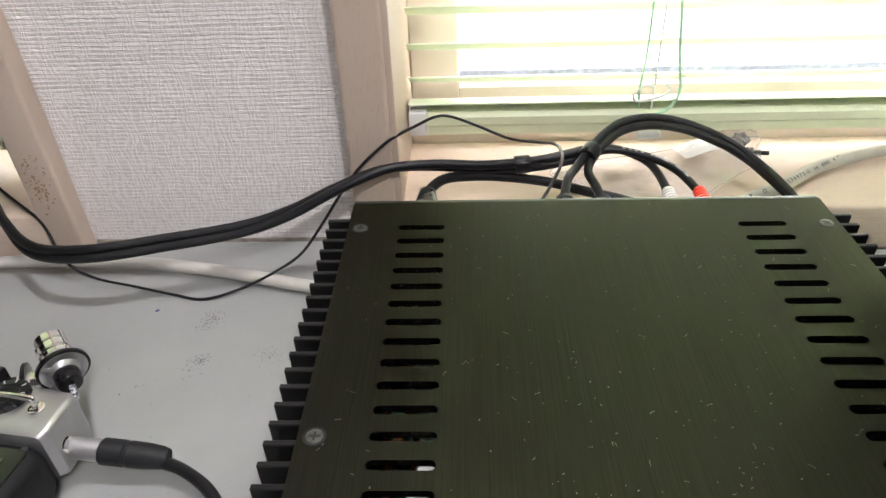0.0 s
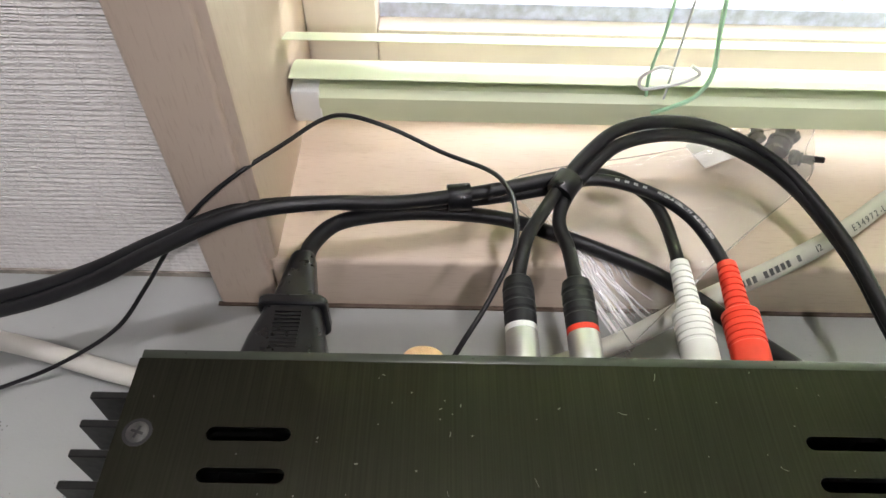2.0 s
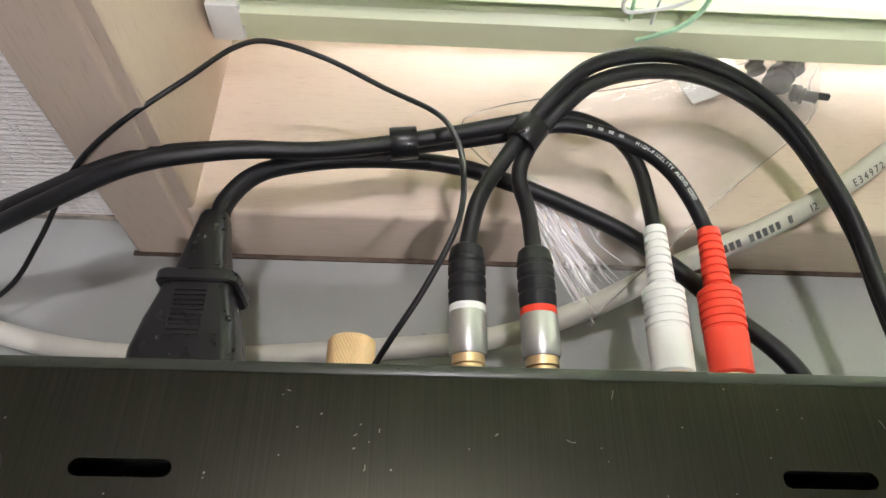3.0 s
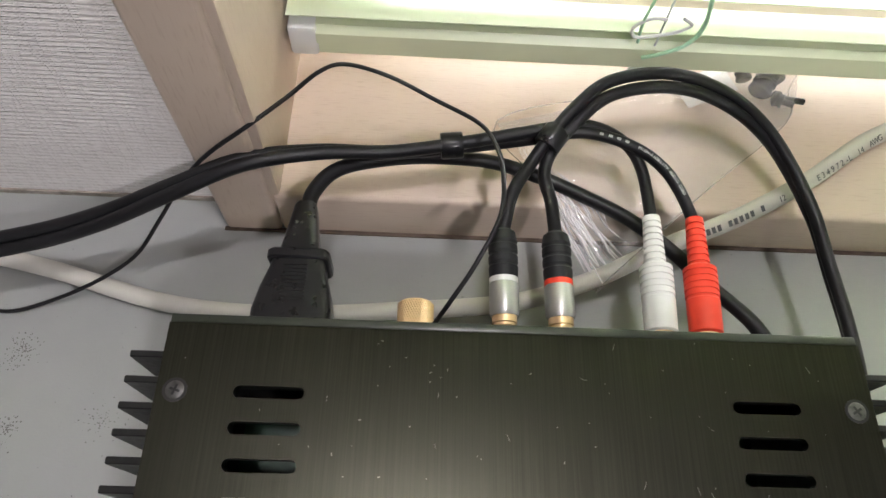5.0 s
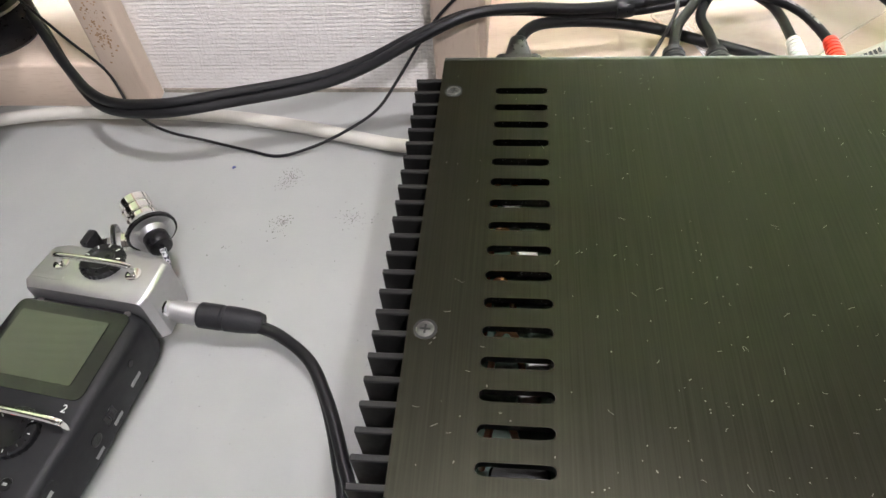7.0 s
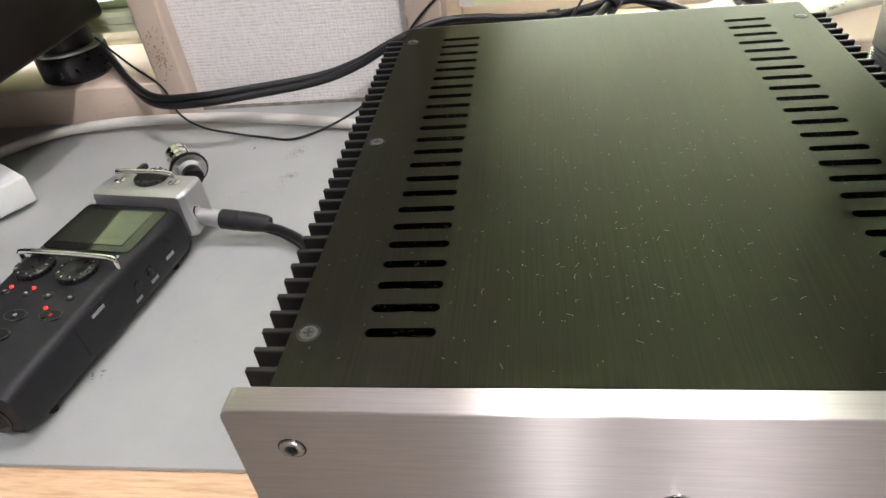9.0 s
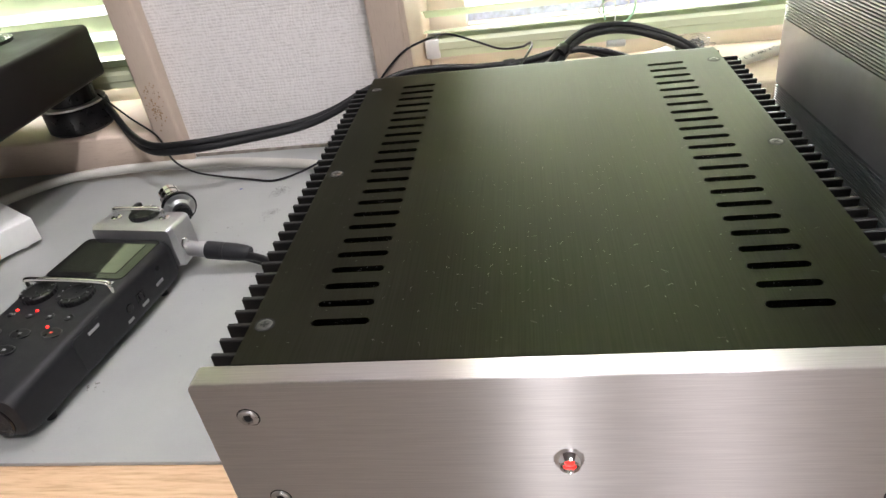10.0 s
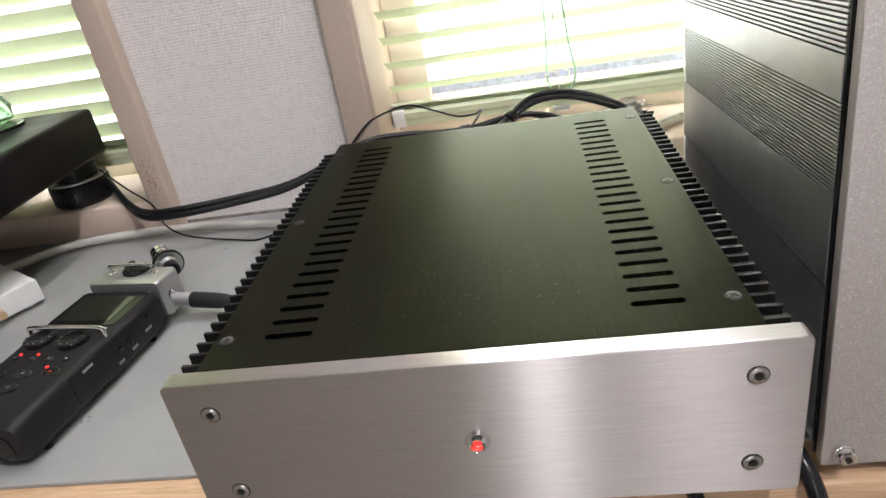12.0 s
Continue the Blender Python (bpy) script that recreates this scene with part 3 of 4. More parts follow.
for sx in (-0.1205, 0.1205):
    for sz in (0.0825, 0.0338):
        part("socket_screw", lathe([(0, 0.0041), (0.0008, 0.0041), (0.0012, 0.0036), (0.0012, 0.0022), (0.0002, 0.0020)], (sx, -0.1684, sz), (0, -1, 0), 28), STEEL, front, "stainless socket screw", 40)
        part("countersink", lathe([(0, 0.0047), (0.00012, 0.0047)], (sx, -0.1685, sz), (0, -1, 0), 28), DULL, front)
        part("hex_recess", lathe([(0, 0.0015), (0.00118, 0.0015)], (sx, -0.1684, sz), (0, -1, 0), 6), DARK, front)
part("led_bezel", lathe([(0, 0.0058), (0.0006, 0.0058), (0.0034, 0.0042), (0.0040, 0.0038), (0.0038, 0.0032), (0.0018, 0.0026)], (0.0005, -0.1684, 0.0565), (0, -1, 0), 36), CHROME, front, "chrome lamp bezel", 40)
part("led", lathe([(0, 0.0020), (0.0005, 0.0018), (0.0008, 0.0009)], (0.0005, -0.1701, 0.0565), (0, -1, 0), 20), LED, front, "glowing red power lamp", 40)
# what shows through the slots
part("circuit_board", box((-0.112, -0.15, 0.026), (-0.062, 0.145, 0.028)), varied("green_board", (0.02, 0.05, 0.03), 0.3, 80.0, 0.5), amp)
part("circuit_board", box((0.062, -0.15, 0.026), (0.112, 0.145, 0.028)), bpy.data.materials["green_board"], amp)
for (cx, cy, cz, m) in ((-0.097, 0.098, 0.078, COPPER), (-0.098, 0.061, 0.080, COPPER), (-0.098, 0.037, 0.076, COPPER), (-0.095, 0.012, 0.078, COPPER), (-0.096, -0.025, 0.080, COPPER)):
    part("wire", tube([(cx - 0.004, cy - 0.004, cz - 0.03), (cx, cy, cz), (cx + 0.006, cy + 0.001, cz), (cx + 0.010, cy + 0.003, cz - 0.03)], 0.0014, 8), m, amp, "copper wire")
for (cx, cy) in ((-0.080, 0.0), (-0.083, -0.012), (-0.091, 0.075), (-0.084, 0.05)):
    part("resistor", box((cx - 0.004, cy - 0.003, 0.07), (cx + 0.004, cy + 0.003, 0.084), 0.001), WHITEP, amp, "white ceramic resistor")
for cy in (-0.11, -0.075, -0.04):
    for sx in (-0.086, 0.088):
        part("capacitor", lathe([(0, 0.011), (0.040, 0.011), (0.041, 0.010)], (sx, cy, 0.028), (0, 0, 1), 20), GLOSS, amp)
for (sx, m) in ((-0.0, None), (0.0247, None), (0.0678, None), (0.0875, None)):
    part("rca_socket", lathe([(0, 0.0062), (0.004, 0.0062), (0.005, 0.0048), (0.012, 0.0046)], (sx, PR - 0.004, 0.0615), (0, 1, 0), 20), GOLD, amp, "gold-plated phono socket", 40)
def knurled(p0, length, radius, teeth=44, rows=48):
    """A cylinder along y with a diamond knurl."""
    b = bmesh.new()
    rings = []
    for i in range(rows + 1):
        s = length * i / rows
        edge = min(1.0, i / 2, (rows - i) / 2)
        ring = []
        for k in range(teeth * 4):
            a = 2 * math.pi * k / (teeth * 4)
            turn = 1500.0 * s
            d = abs(math.sin(0.5 * teeth * a + turn)) * abs(math.sin(0.5 * teeth * a - turn))
            r = radius - 0.0009 * (1 - edge) - 0.00034 * edge * (1 - d)
            ring.append(b.verts.new((p0[0] + r * math.cos(a), p0[1] + s, p0[2] + r * math.sin(a))))
        rings.append(ring)
    for r0, r1 in zip(rings, rings[1:]):
        for k in range(len(r0)):
            b.faces.new((r0[k], r0[(k + 1) % len(r0)], r1[(k + 1) % len(r0)], r1[k]))
    b.faces.new(rings[0][::-1])
    b.faces.new(rings[-1])
    return b


part("terminal_stem", lathe([(0, 0.005), (0.0062, 0.005)], (-0.038, PR - 0.004, 0.0615), (0, 1, 0), 24), GOLD, amp, "", 40)
part("ground_terminal", knurled((-0.0385, PR + 0.002, 0.0615), 0.0198, 0.0079), GOLD, amp, "knurled gold ground terminal")
part("inlet", box((-0.106, PR - 0.004, 0.048), (-0.073, PR - 0.0005, 0.075), 0.001), BLACK, amp)
def over_slot(x, y):
    return abs(abs(x) - 0.0876) < 0.0135 and abs((y / PITCH + 0.5) % 1 - 0.5) * PITCH < 0.003
b = bmesh.new()
for i in range(620):
    x, y = random.uniform(-0.122, 0.122), random.uniform(-0.152, 0.158)
    if random.random() < 0.35:
        x, y = random.gauss(0.0, 0.05), random.gauss(-0.08, 0.05)
    if over_slot(x, y) or abs(x) > 0.122 or y < -0.154:
        continue
    a, bend, L = random.random() * 6.283, random.uniform(-1.2, 1.2), random.choice((0.0003, 0.0003, 0.0004, 0.0004, 0.0005, 0.0006, 0.0010, 0.0016, 0.0026))
    w = random.uniform(0.00006, 0.00012) if L > 0.001 else random.uniform(0.00012, 0.00022)
    prev = None
    for k in range(4):
        aa = a + bend * k / 3
        nx, ny = -math.sin(aa) * w, math.cos(aa) * w
        cur = (b.verts.new((x + nx, y + ny, TOP + 0.00012)), b.verts.new((x - nx, y - ny, TOP + 0.00012)))
        if prev:
            b.faces.new((prev[0], prev[1], cur[1], cur[0]))
        prev = cur
        x, y = x + math.cos(aa) * L / 3, y + math.sin(aa) * L / 3
for i in range(23):
    for sx in (-0.0878, 0.0874):
        for k in range(9):
            x, y, z = sx + random.uniform(-0.0105, 0.0105), (11 - i) * PITCH + 0.00195, TOP - random.uniform(0.0003, 0.0030)
            r = random.uniform(0.00012, 0.00034)
            b.faces.new([b.verts.new((x + r * random.uniform(0.5, 1.3) * math.cos(1.2566 * j), y, z + r * random.uniform(0.4, 1.0) * math.sin(1.2566 * j))) for j in range(5)])
tagged(part("dust_specks", b, DUST), "pale dust specks and fibres on the dark lid", "dust", kind="stuff")


# ---- cables behind the amplifier ----
def band(p, d, r, w, parent, name="cable_tie"):
    """A hook-and-loop strap round a bundle."""
    d = Vector(d).normalized()
    b = lathe([(-w / 2, r * 0.96), (-w / 2 + 0.0006, r), (w / 2 - 0.0006, r), (w / 2, r * 0.96)], p, d, 16)
    return part(name, b, BLACK, parent, "black strap", 40)


def twin(parent, pts, r, gap, name="strand"):
    """Two cords side by side, slowly twisted."""
    line = spline(pts, 6)
    for k in (0, 1):
        out = []
        for i, q in enumerate(line):
            t = (line[min(i + 1, len(line) - 1)] - line[max(i - 1, 0)]).normalized()
            s = t.cross(Vector((0, 0, 1)))
            s = s.normalized() if s.length > 0.1 else Vector((1, 0, 0))
            o = s.cross(t)
            a = 0.9 + 0.05 * i + math.pi * k
            out.append(q + gap * (s * math.cos(a) + o * math.sin(a)))
        part(name, tube(out, r, 12, 2), RUBBER, parent, "", 60)


MAINLINE = [(-0.4719, 0.3209, 0.0594), (-0.4292, 0.2744, 0.0468), (-0.3951, 0.2365, 0.0399), (-0.3563, 0.2019, 0.0399), (-0.3142, 0.1933, 0.0424), (-0.2675, 0.2053, 0.0422), (-0.2178, 0.2177, 0.0442), (-0.1845, 0.2260, 0.0518), (-0.1529, 0.2336, 0.0650), (-0.1198, 0.2451, 0.0735), (-0.0865, 0.2537, 0.0715), (-0.0508, 0.2589, 0.0665), (-0.0127, 0.2675, 0.0644), (0.0240, 0.2718, 0.0701)]
c1 = thing("audio_cable", pose(0, 0, 0), "black twin audio cable with white and red phono plugs", "cable")
twin(c1, MAINLINE, 0.0033, 0.0029)
part("strand", tube([(0.0240, 0.2738, 0.0712), (0.040, 0.2765, 0.0705), (0.054, 0.2745, 0.067), (0.0635, 0.267, 0.0645), (0.0680, 0.257, 0.0625), (0.0695, 0.244, 0.0615), (0.0698, 0.230, 0.0615)], 0.0029), RUBBER, c1, "", 60)
red_line = [(0.0240, 0.2695, 0.0712), (0.039, 0.2705, 0.0725), (0.055, 0.2685, 0.0705), (0.069, 0.263, 0.068), (0.079, 0.254, 0.066), (0.0855, 0.243, 0.0635), (0.0898, 0.231, 0.0615)]
part("strand", tube(red_line, 0.0029), RUBBER, c1, "", 60)
band((-0.0245, 0.2650, 0.0650), (0.037, 0.004, 0.001), 0.0064, 0.0105, c1)


def phono_boot(parent, tip, end, material, label):
    """A moulded phono plug: slim ribbed boot and thicker ribbed body."""
    tip, end = Vector(tip), Vector(end)
    d, L = (tip - end).normalized(), (tip - end).length
    prof = [(0, 0.0040)]
    n = 7
    for i in range(n):
        s0 = 0.001 + i * (0.42 * L - 0.001) / n
        s1 = s0 + (0.42 * L - 0.001) / n
        r = 0.0041 + 0.0008 * i / n
        prof += [(s0, r), (s1 - 0.0012, r + 0.0001), (s1 - 0.0011, r - 0.0007), (s1 - 0.0001, r - 0.0007)]
    s = 0.43 * L
    prof += [(s, 0.0056), (s + 0.001, 0.0070)]
    for i in range(5):
        a = s + 0.0015 + i * 0.0030
        prof += [(a, 0.0074), (a + 0.0018, 0.0074), (a + 0.0019, 0.0068), (a + 0.0029, 0.0068)]
    prof += [(s + 0.017, 0.0073), (L - 0.0008, 0.0071), (L, 0.0064)]
    b = part("plug", lathe(prof, end, d, 28), material, parent, label, 35)
    part("collar", lathe([(0, 0.0058), (0.004, 0.0058)], tip, d, 20), GOLD, b, "gold contact ring", 40)
    return b


phono_boot(c1, (0.0678, 0.1745, 0.0615), (0.0699, 0.2315, 0.0615), WHITEP, "white ribbed phono plug")
phono_boot(c1, (0.0875, 0.1745, 0.0615), (0.0903, 0.2315, 0.0615), REDP, "red ribbed phono plug")


def on_cable(line, s, up, radius):
    """Point and pose on the upper side of a cord at a share s of its length."""
    q = spline(line, 12)
    i = min(int(s * (len(q) - 1)), len(q) - 2)
    f = s * (len(q) - 1) - i
    p, t = q[i].lerp(q[i + 1], f), (q[i + 1] - q[i]).normalized()
    u = Vector(up)
    u = (u - t * u.dot(t)).normalized()
    v = u.cross(t)
    return Matrix((t, v, u)).transposed().to_4x4(), p + u * radius


def print_along(line, s0, text, size, radius, up, material, parent, total):
    """Letters one by one along a cord."""
    s = s0
    for ch in text:
        if ch != " ":
            rot, p = on_cable(line, s, up, radius + 0.0001)
            lettering("letter", ch, size, Matrix.Translation(p - rot.to_3x3() @ Vector((0, size * 0.35, 0))) @ rot, material, parent)
        s += size * (0.66 if ch not in "1-/." else 0.45) / total


print_along(red_line, 0.45, "HIGH-FIDELITY AUDIO CORD", 0.0021, 0.0029, (0.15, -0.45, 1.0), PALEINK, c1, 0.083)
for i in range(4):
    rot, p = on_cable(red_line, 0.24 + 0.045 * i, (0.15, -0.45, 1.0), 0.0030)
    o = part("mark", box((-0.0010, -0.0006, 0), (0.0010, 0.0006, 0.0001)), GREYINK, c1)
    o.matrix_basis = Matrix.Translation(p) @ rot

c2 = thing("phono_cable", pose(0, 0, 0), "black phono cable with silver plugs, arched over the others", "cable")
ARCH = [(0.0043, 0.2352, 0.0661), (0.0122, 0.2496, 0.0677), (0.0233, 0.2656, 0.0728), (0.0340, 0.2777, 0.0780), (0.0488, 0.2901, 0.0814), (0.0702, 0.2971, 0.0814), (0.0941, 0.3001, 0.0764), (0.1173, 0.2954, 0.0688), (0.1343, 0.2827, 0.0627), (0.1458, 0.2629, 0.0577), (0.1538, 0.2390, 0.0537), (0.1579, 0.2145, 0.0495), (0.1612, 0.1875, 0.0470), (0.1630, 0.1598, 0.0435), (0.1638, 0.1390, 0.0360), (0.1684, 0.1240, 0.0206), (0.1848, 0.1240, 0.0061)]
up_line = [(-0.0005, 0.2195, 0.0635)] + [(x - 0.0006, y + 0.0022, z + 0.0018) for x, y, z in ARCH]
lo_line = [(0.0238, 0.2195, 0.0630), (0.0225, 0.236, 0.0640), (0.0195, 0.250, 0.0660), (0.0235, 0.262, 0.0695)] + [(x + 0.0008, y - 0.0032, z - 0.0018) for x, y, z in ARCH[3:]]
part("strand", tube(up_line, 0.0031), RUBBER, c2, "", 60)
part("strand", tube(lo_line, 0.0031), RUBBER, c2, "", 60)
band((0.0225, 0.2655, 0.0735), (0.012, 0.017, 0.006), 0.0066, 0.010, c2)


def silver_phono(parent, tip, end, ring, label):
    """A barrel phono plug: black grip, coloured ring, satin barrel, gold collet."""
    tip, end = Vector(tip), Vector(end)
    d, L = (tip - end).normalized(), (tip - end).length
    g = [(0, 0.0042), (0.0015, 0.0058), (0.005, 0.0064)]
    for i in range(3):
        a = 0.006 + i * 0.0050
        g += [(a, 0.0066), (a + 0.0008, 0.0061), (a + 0.0014, 0.0061), (a + 0.0022, 0.0066)]
    g += [(0.0222, 0.0064), (0.0232, 0.0062)]
    b = part("plug", lathe(g, end, d, 28), SOFT, parent, label, 30)
    part("ring", lathe([(0, 0.0064), (0.0024, 0.0064)], end + d * 0.0232, d, 28), ring, b)
    part("barrel", lathe([(0, 0.0062), (0.0006, 0.0065), (0.0135, 0.0065), (0.0150, 0.0060)], end + d * 0.0256, d, 32), SATIN, b, "satin silver barrel", 30)
    part("collet", lathe([(0, 0.0055), (0.003, 0.0055), (0.0034, 0.0048), (L - 0.0395, 0.0048)], end + d * 0.0406, d, 24), GOLD, b, "gold collet", 30)
    return b


silver_phono(c2, (0.0, 0.1765, 0.0605), (-0.0005, 0.2205, 0.0635), WHITEP, "black-gripped silver phono plug with white ring")
silver_phono(c2, (0.0247, 0.1765, 0.0600), (0.0238, 0.2205, 0.0628), REDP, "black-gripped silver phono plug with red ring")

# mains lead
c3 = thing("mains_lead", pose(0, 0, 0), "black mains lead with moulded plug in the amplifier's inlet", "cable")
part("cord", tube([(-0.0897, 0.2264, 0.0625), (-0.0881, 0.2368, 0.0630), (-0.0799, 0.2484, 0.0631), (-0.0658, 0.2561, 0.0608), (-0.0400, 0.2634, 0.0562), (-0.0065, 0.2675, 0.0491), (0.0196, 0.2634, 0.0439), (0.0432, 0.2536, 0.0426), (0.0670, 0.2406, 0.0420), (0.0861, 0.2238, 0.0420), (0.1014, 0.2047, 0.0444), (0.1158, 0.1869, 0.0476), (0.1277, 0.1710, 0.0430), (0.1399, 0.1599, 0.0317), (0.1563, 0.1472, 0.0145), (0.1798, 0.1380, 0.0040), (0.2497, 0.1349, 0.0036)], 0.0036), RUBBER, c3, "", 60)


def loft(rings):
    b = bmesh.new()
    vs = [[b.verts.new(p) for p in r] for r in rings]
    for r0, r1 in zip(vs, vs[1:]):
        for i in range(len(r0)):
            j = (i + 1) % len(r0)
            b.faces.new((r0[i], r0[j], r1[j], r1[i]))
    b.faces.new(vs[0][::-1])
    b.faces.new(vs[-1])
    return b


def sect(y, x0, x1, z0, z1, r):
    return [(u, y, v) for u, v in round_rect(x0, z0, x1, z1, r)]


plug = part("plug", loft([sect(0.160, -0.1065, -0.0735, 0.0500, 0.0735, 0.004), sect(0.176, -0.1065, -0.0735, 0.0500, 0.0735, 0.004), sect(0.186, -0.1045, -0.0752, 0.0510, 0.0732, 0.004), sect(0.1955, -0.1015, -0.0780, 0.0525, 0.0730, 0.004), sect(0.1990, -0.1010, -0.0782, 0.0525, 0.0730, 0.004)]), BLACK, c3, "moulded black connector", 35)
part("flange", loft([sect(0.1985, -0.1020, -0.0770, 0.0515, 0.0740, 0.003), sect(0.1992, -0.1028, -0.0762, 0.0508, 0.0746, 0.004), sect(0.2022, -0.1028, -0.0762, 0.0508, 0.0746, 0.004), sect(0.2030, -0.1018, -0.0772, 0.0515, 0.0740, 0.003)]), BLACK, plug, "", 35)
part("strain_relief", loft([sect(0.2025, -0.0985, -0.0810, 0.0550, 0.0725, 0.0035), sect(0.2150, -0.0965, -0.0830, 0.0570, 0.0715, 0.0035), sect(0.2270, -0.0950, -0.0848, 0.0590, 0.0700, 0.0035), sect(0.2290, -0.0942, -0.0856, 0.0597, 0.0692, 0.003)]), BLACK, plug, "", 35)
for sx in (-0.0928, -0.0872):
    part("hole", lathe([(0, 0.0007), (0.0004, 0.0007)], (sx, 0.2140, 0.0716), (0, 0.08, 1), 10), DARK, plug)
for i in range(10):
    part("rib", box((-0.0950, 0.1800 + i * 0.0017, 0.0731), (-0.0850, 0.1807 + i * 0.0017, 0.0738)), BLACK, plug)

# thin earth wire
c4 = thing("earth_wire", pose(0, 0, 0), "thin black earth wire looping from the gold terminal", "wire")
part("wire", tube([(-0.0321, 0.1718, 0.0646), (-0.0251, 0.1781, 0.0787), (-0.0147, 0.1924, 0.0880), (-0.0053, 0.2115, 0.0953), (-0.0038, 0.2332, 0.0935), (-0.0063, 0.2508, 0.0883), (-0.0131, 0.2676, 0.0806), (-0.0324, 0.2825, 0.0763), (-0.0552, 0.2901, 0.0830), (-0.0747, 0.2890, 0.0913), (-0.0857, 0.2811, 0.0950), (-0.0987, 0.2643, 0.0962), (-0.1155, 0.2490, 0.0933), (-0.1309, 0.2457, 0.0812), (-0.1428, 0.2441, 0.0684), (-0.1537, 0.2428, 0.0531), (-0.1678, 0.2330, 0.0342), (-0.1813, 0.2207, 0.0202), (-0.2013, 0.2100, 0.0112), (-0.2245, 0.2013, 0.0042), (-0.2470, 0.1953, 0.0013), (-0.2697, 0.2002, 0.0017), (-0.3000, 0.2085, 0.0024), (-0.3305, 0.2125, 0.0081), (-0.3523, 0.2204, 0.0187), (-0.3724, 0.2416, 0.0356), (-0.4100, 0.2660, 0.0488), (-0.4494, 0.2899, 0.0678)], 0.00105, 8), RUBBER, c4, "", 60)

# pale speaker cable
c5 = thing("speaker_cable", pose(0, 0, 0), "thick pale grey speaker cable lying on the mat", "cable")
SPK = [(-0.6208, 0.1013, 0.0050), (-0.5396, 0.1622, 0.0060), (-0.4829, 0.2145, 0.0068), (-0.4277, 0.2299, 0.0078), (-0.3633, 0.2313, 0.0085), (-0.2990, 0.2292, 0.0075), (-0.2347, 0.2190, 0.0062), (-0.1659, 0.2011, 0.0060), (-0.1070, 0.1966, 0.0080), (-0.0431, 0.2000, 0.0113), (0.0108, 0.2050, 0.0150), (0.0495, 0.2156, 0.0223), (0.0850, 0.2304, 0.0334), (0.1228, 0.2452, 0.0416), (0.1637, 0.2686, 0.0428), (0.2092, 0.2997, 0.0425), (0.2719, 0.3230, 0.0420), (0.3598, 0.3330, 0.0415)]
part("sheath", tube(SPK, 0.0046, 16), GREYC, c5, "", 60)
SPKTOP = SPK[11:16]
for i, ch in enumerate("111111 11111 1"):
    if ch == " ":
        continue
    rot, p = on_cable(SPKTOP, 0.335 + 0.0175 * i, (0.1, -0.62, 1.0), 0.0047)
    o = part("mark", box((-0.0010, -0.0016, 0), (0.0010, 0.0016, 0.0001)), INK, c5)
    o.matrix_basis = Matrix.Translation(p) @ rot
print_along(SPKTOP, 0.625, "12", 0.0046, 0.0046, (0.1, -0.62, 1.0), INK, c5, 0.185)
print_along(SPKTOP, 0.760, "E34972-L 14 AWG 4/C", 0.0046, 0.0046, (0.1, -0.62, 1.0), INK, c5, 0.185)

# clear bag with black screws lying on the sill
bagt = thing("plastic_bag", pose(0, 0, 0), "clear plastic bag of small black parts on the sill", "bag")
b = bmesh.new()
n, m_ = 60, 60
c00, c10, c11, c01 = Vector((0.0540, 0.2110, 0.010)), Vector((0.1600, 0.3060, 0.0)), Vector((0.172, 0.350, 0.0)), Vector((0.001, 0.2990, 0.0))
grid = []
for i in range(n + 1):
    row = []
    for j in range(m_ + 1):
        u, v = i / n, j / m_
        q = c00.lerp(c10, u).lerp(c01.lerp(c11, u), v)
        rise = 0.0012 + 0.034 * math.exp(-((q.x - 0.150) ** 2 + (q.y - 0.331) ** 2) / 0.0009) + 0.010 * math.sin(math.pi * min(1, max(0, u))) * math.sin(math.pi * v) * (0.4 + 0.6 * u)
        wob = 0.0022 * noise.noise(Vector((u * 5, v * 9, 0.3))) + 0.0012 * noise.noise(Vector((u * 17, v * 14, 2.0)))
        fold = max(0.0, 1 - math.hypot((u - 0.0) / 0.5, v / 0.8))
        wob += fold * (0.0022 * math.sin(u * 60 + 9 * noise.noise(Vector((u * 4, v * 3, 1)))) + 0.0014 * noise.noise(Vector((u * 45, v * 8, 4))))
        z = (0.0385 if q.y > 0.252 else 0.0385 - (0.252 - q.y) * 0.55) + rise * 0.5 + max(-0.001, wob)
        row.append(b.verts.new((q.x, q.y, z)))
    grid.append(row)
for i in range(n):
    for j in range(m_):
        b.faces.new((grid[i][j], grid[i + 1][j], grid[i + 1][j + 1], grid[i][j + 1]))
part("seam", tube([c00 + Vector((0, 0, 0.0190)), c00.lerp(c01, 0.5) + Vector((0, 0, 0.036)), c01 + Vector((0, 0, 0.0415)), c01.lerp(c11, 0.5) + Vector((0, 0, 0.0415)), c11 + Vector((0, 0, 0.0412)), c10.lerp(c11, 0.5) + Vector((0, 0, 0.0412)), c10 + Vector((0, 0, 0.0408)), c10.lerp(c00, 0.5) + Vector((0, 0, 0.0375)), c00 + Vector((0, 0, 0.0190))], 0.00035, 6, 6), BAG, bagt, "welded edge of the bag", 60)
film_ = part("film", b, BAG, bagt, "crinkled clear polythene", 60)
film_.visible_shadow = False
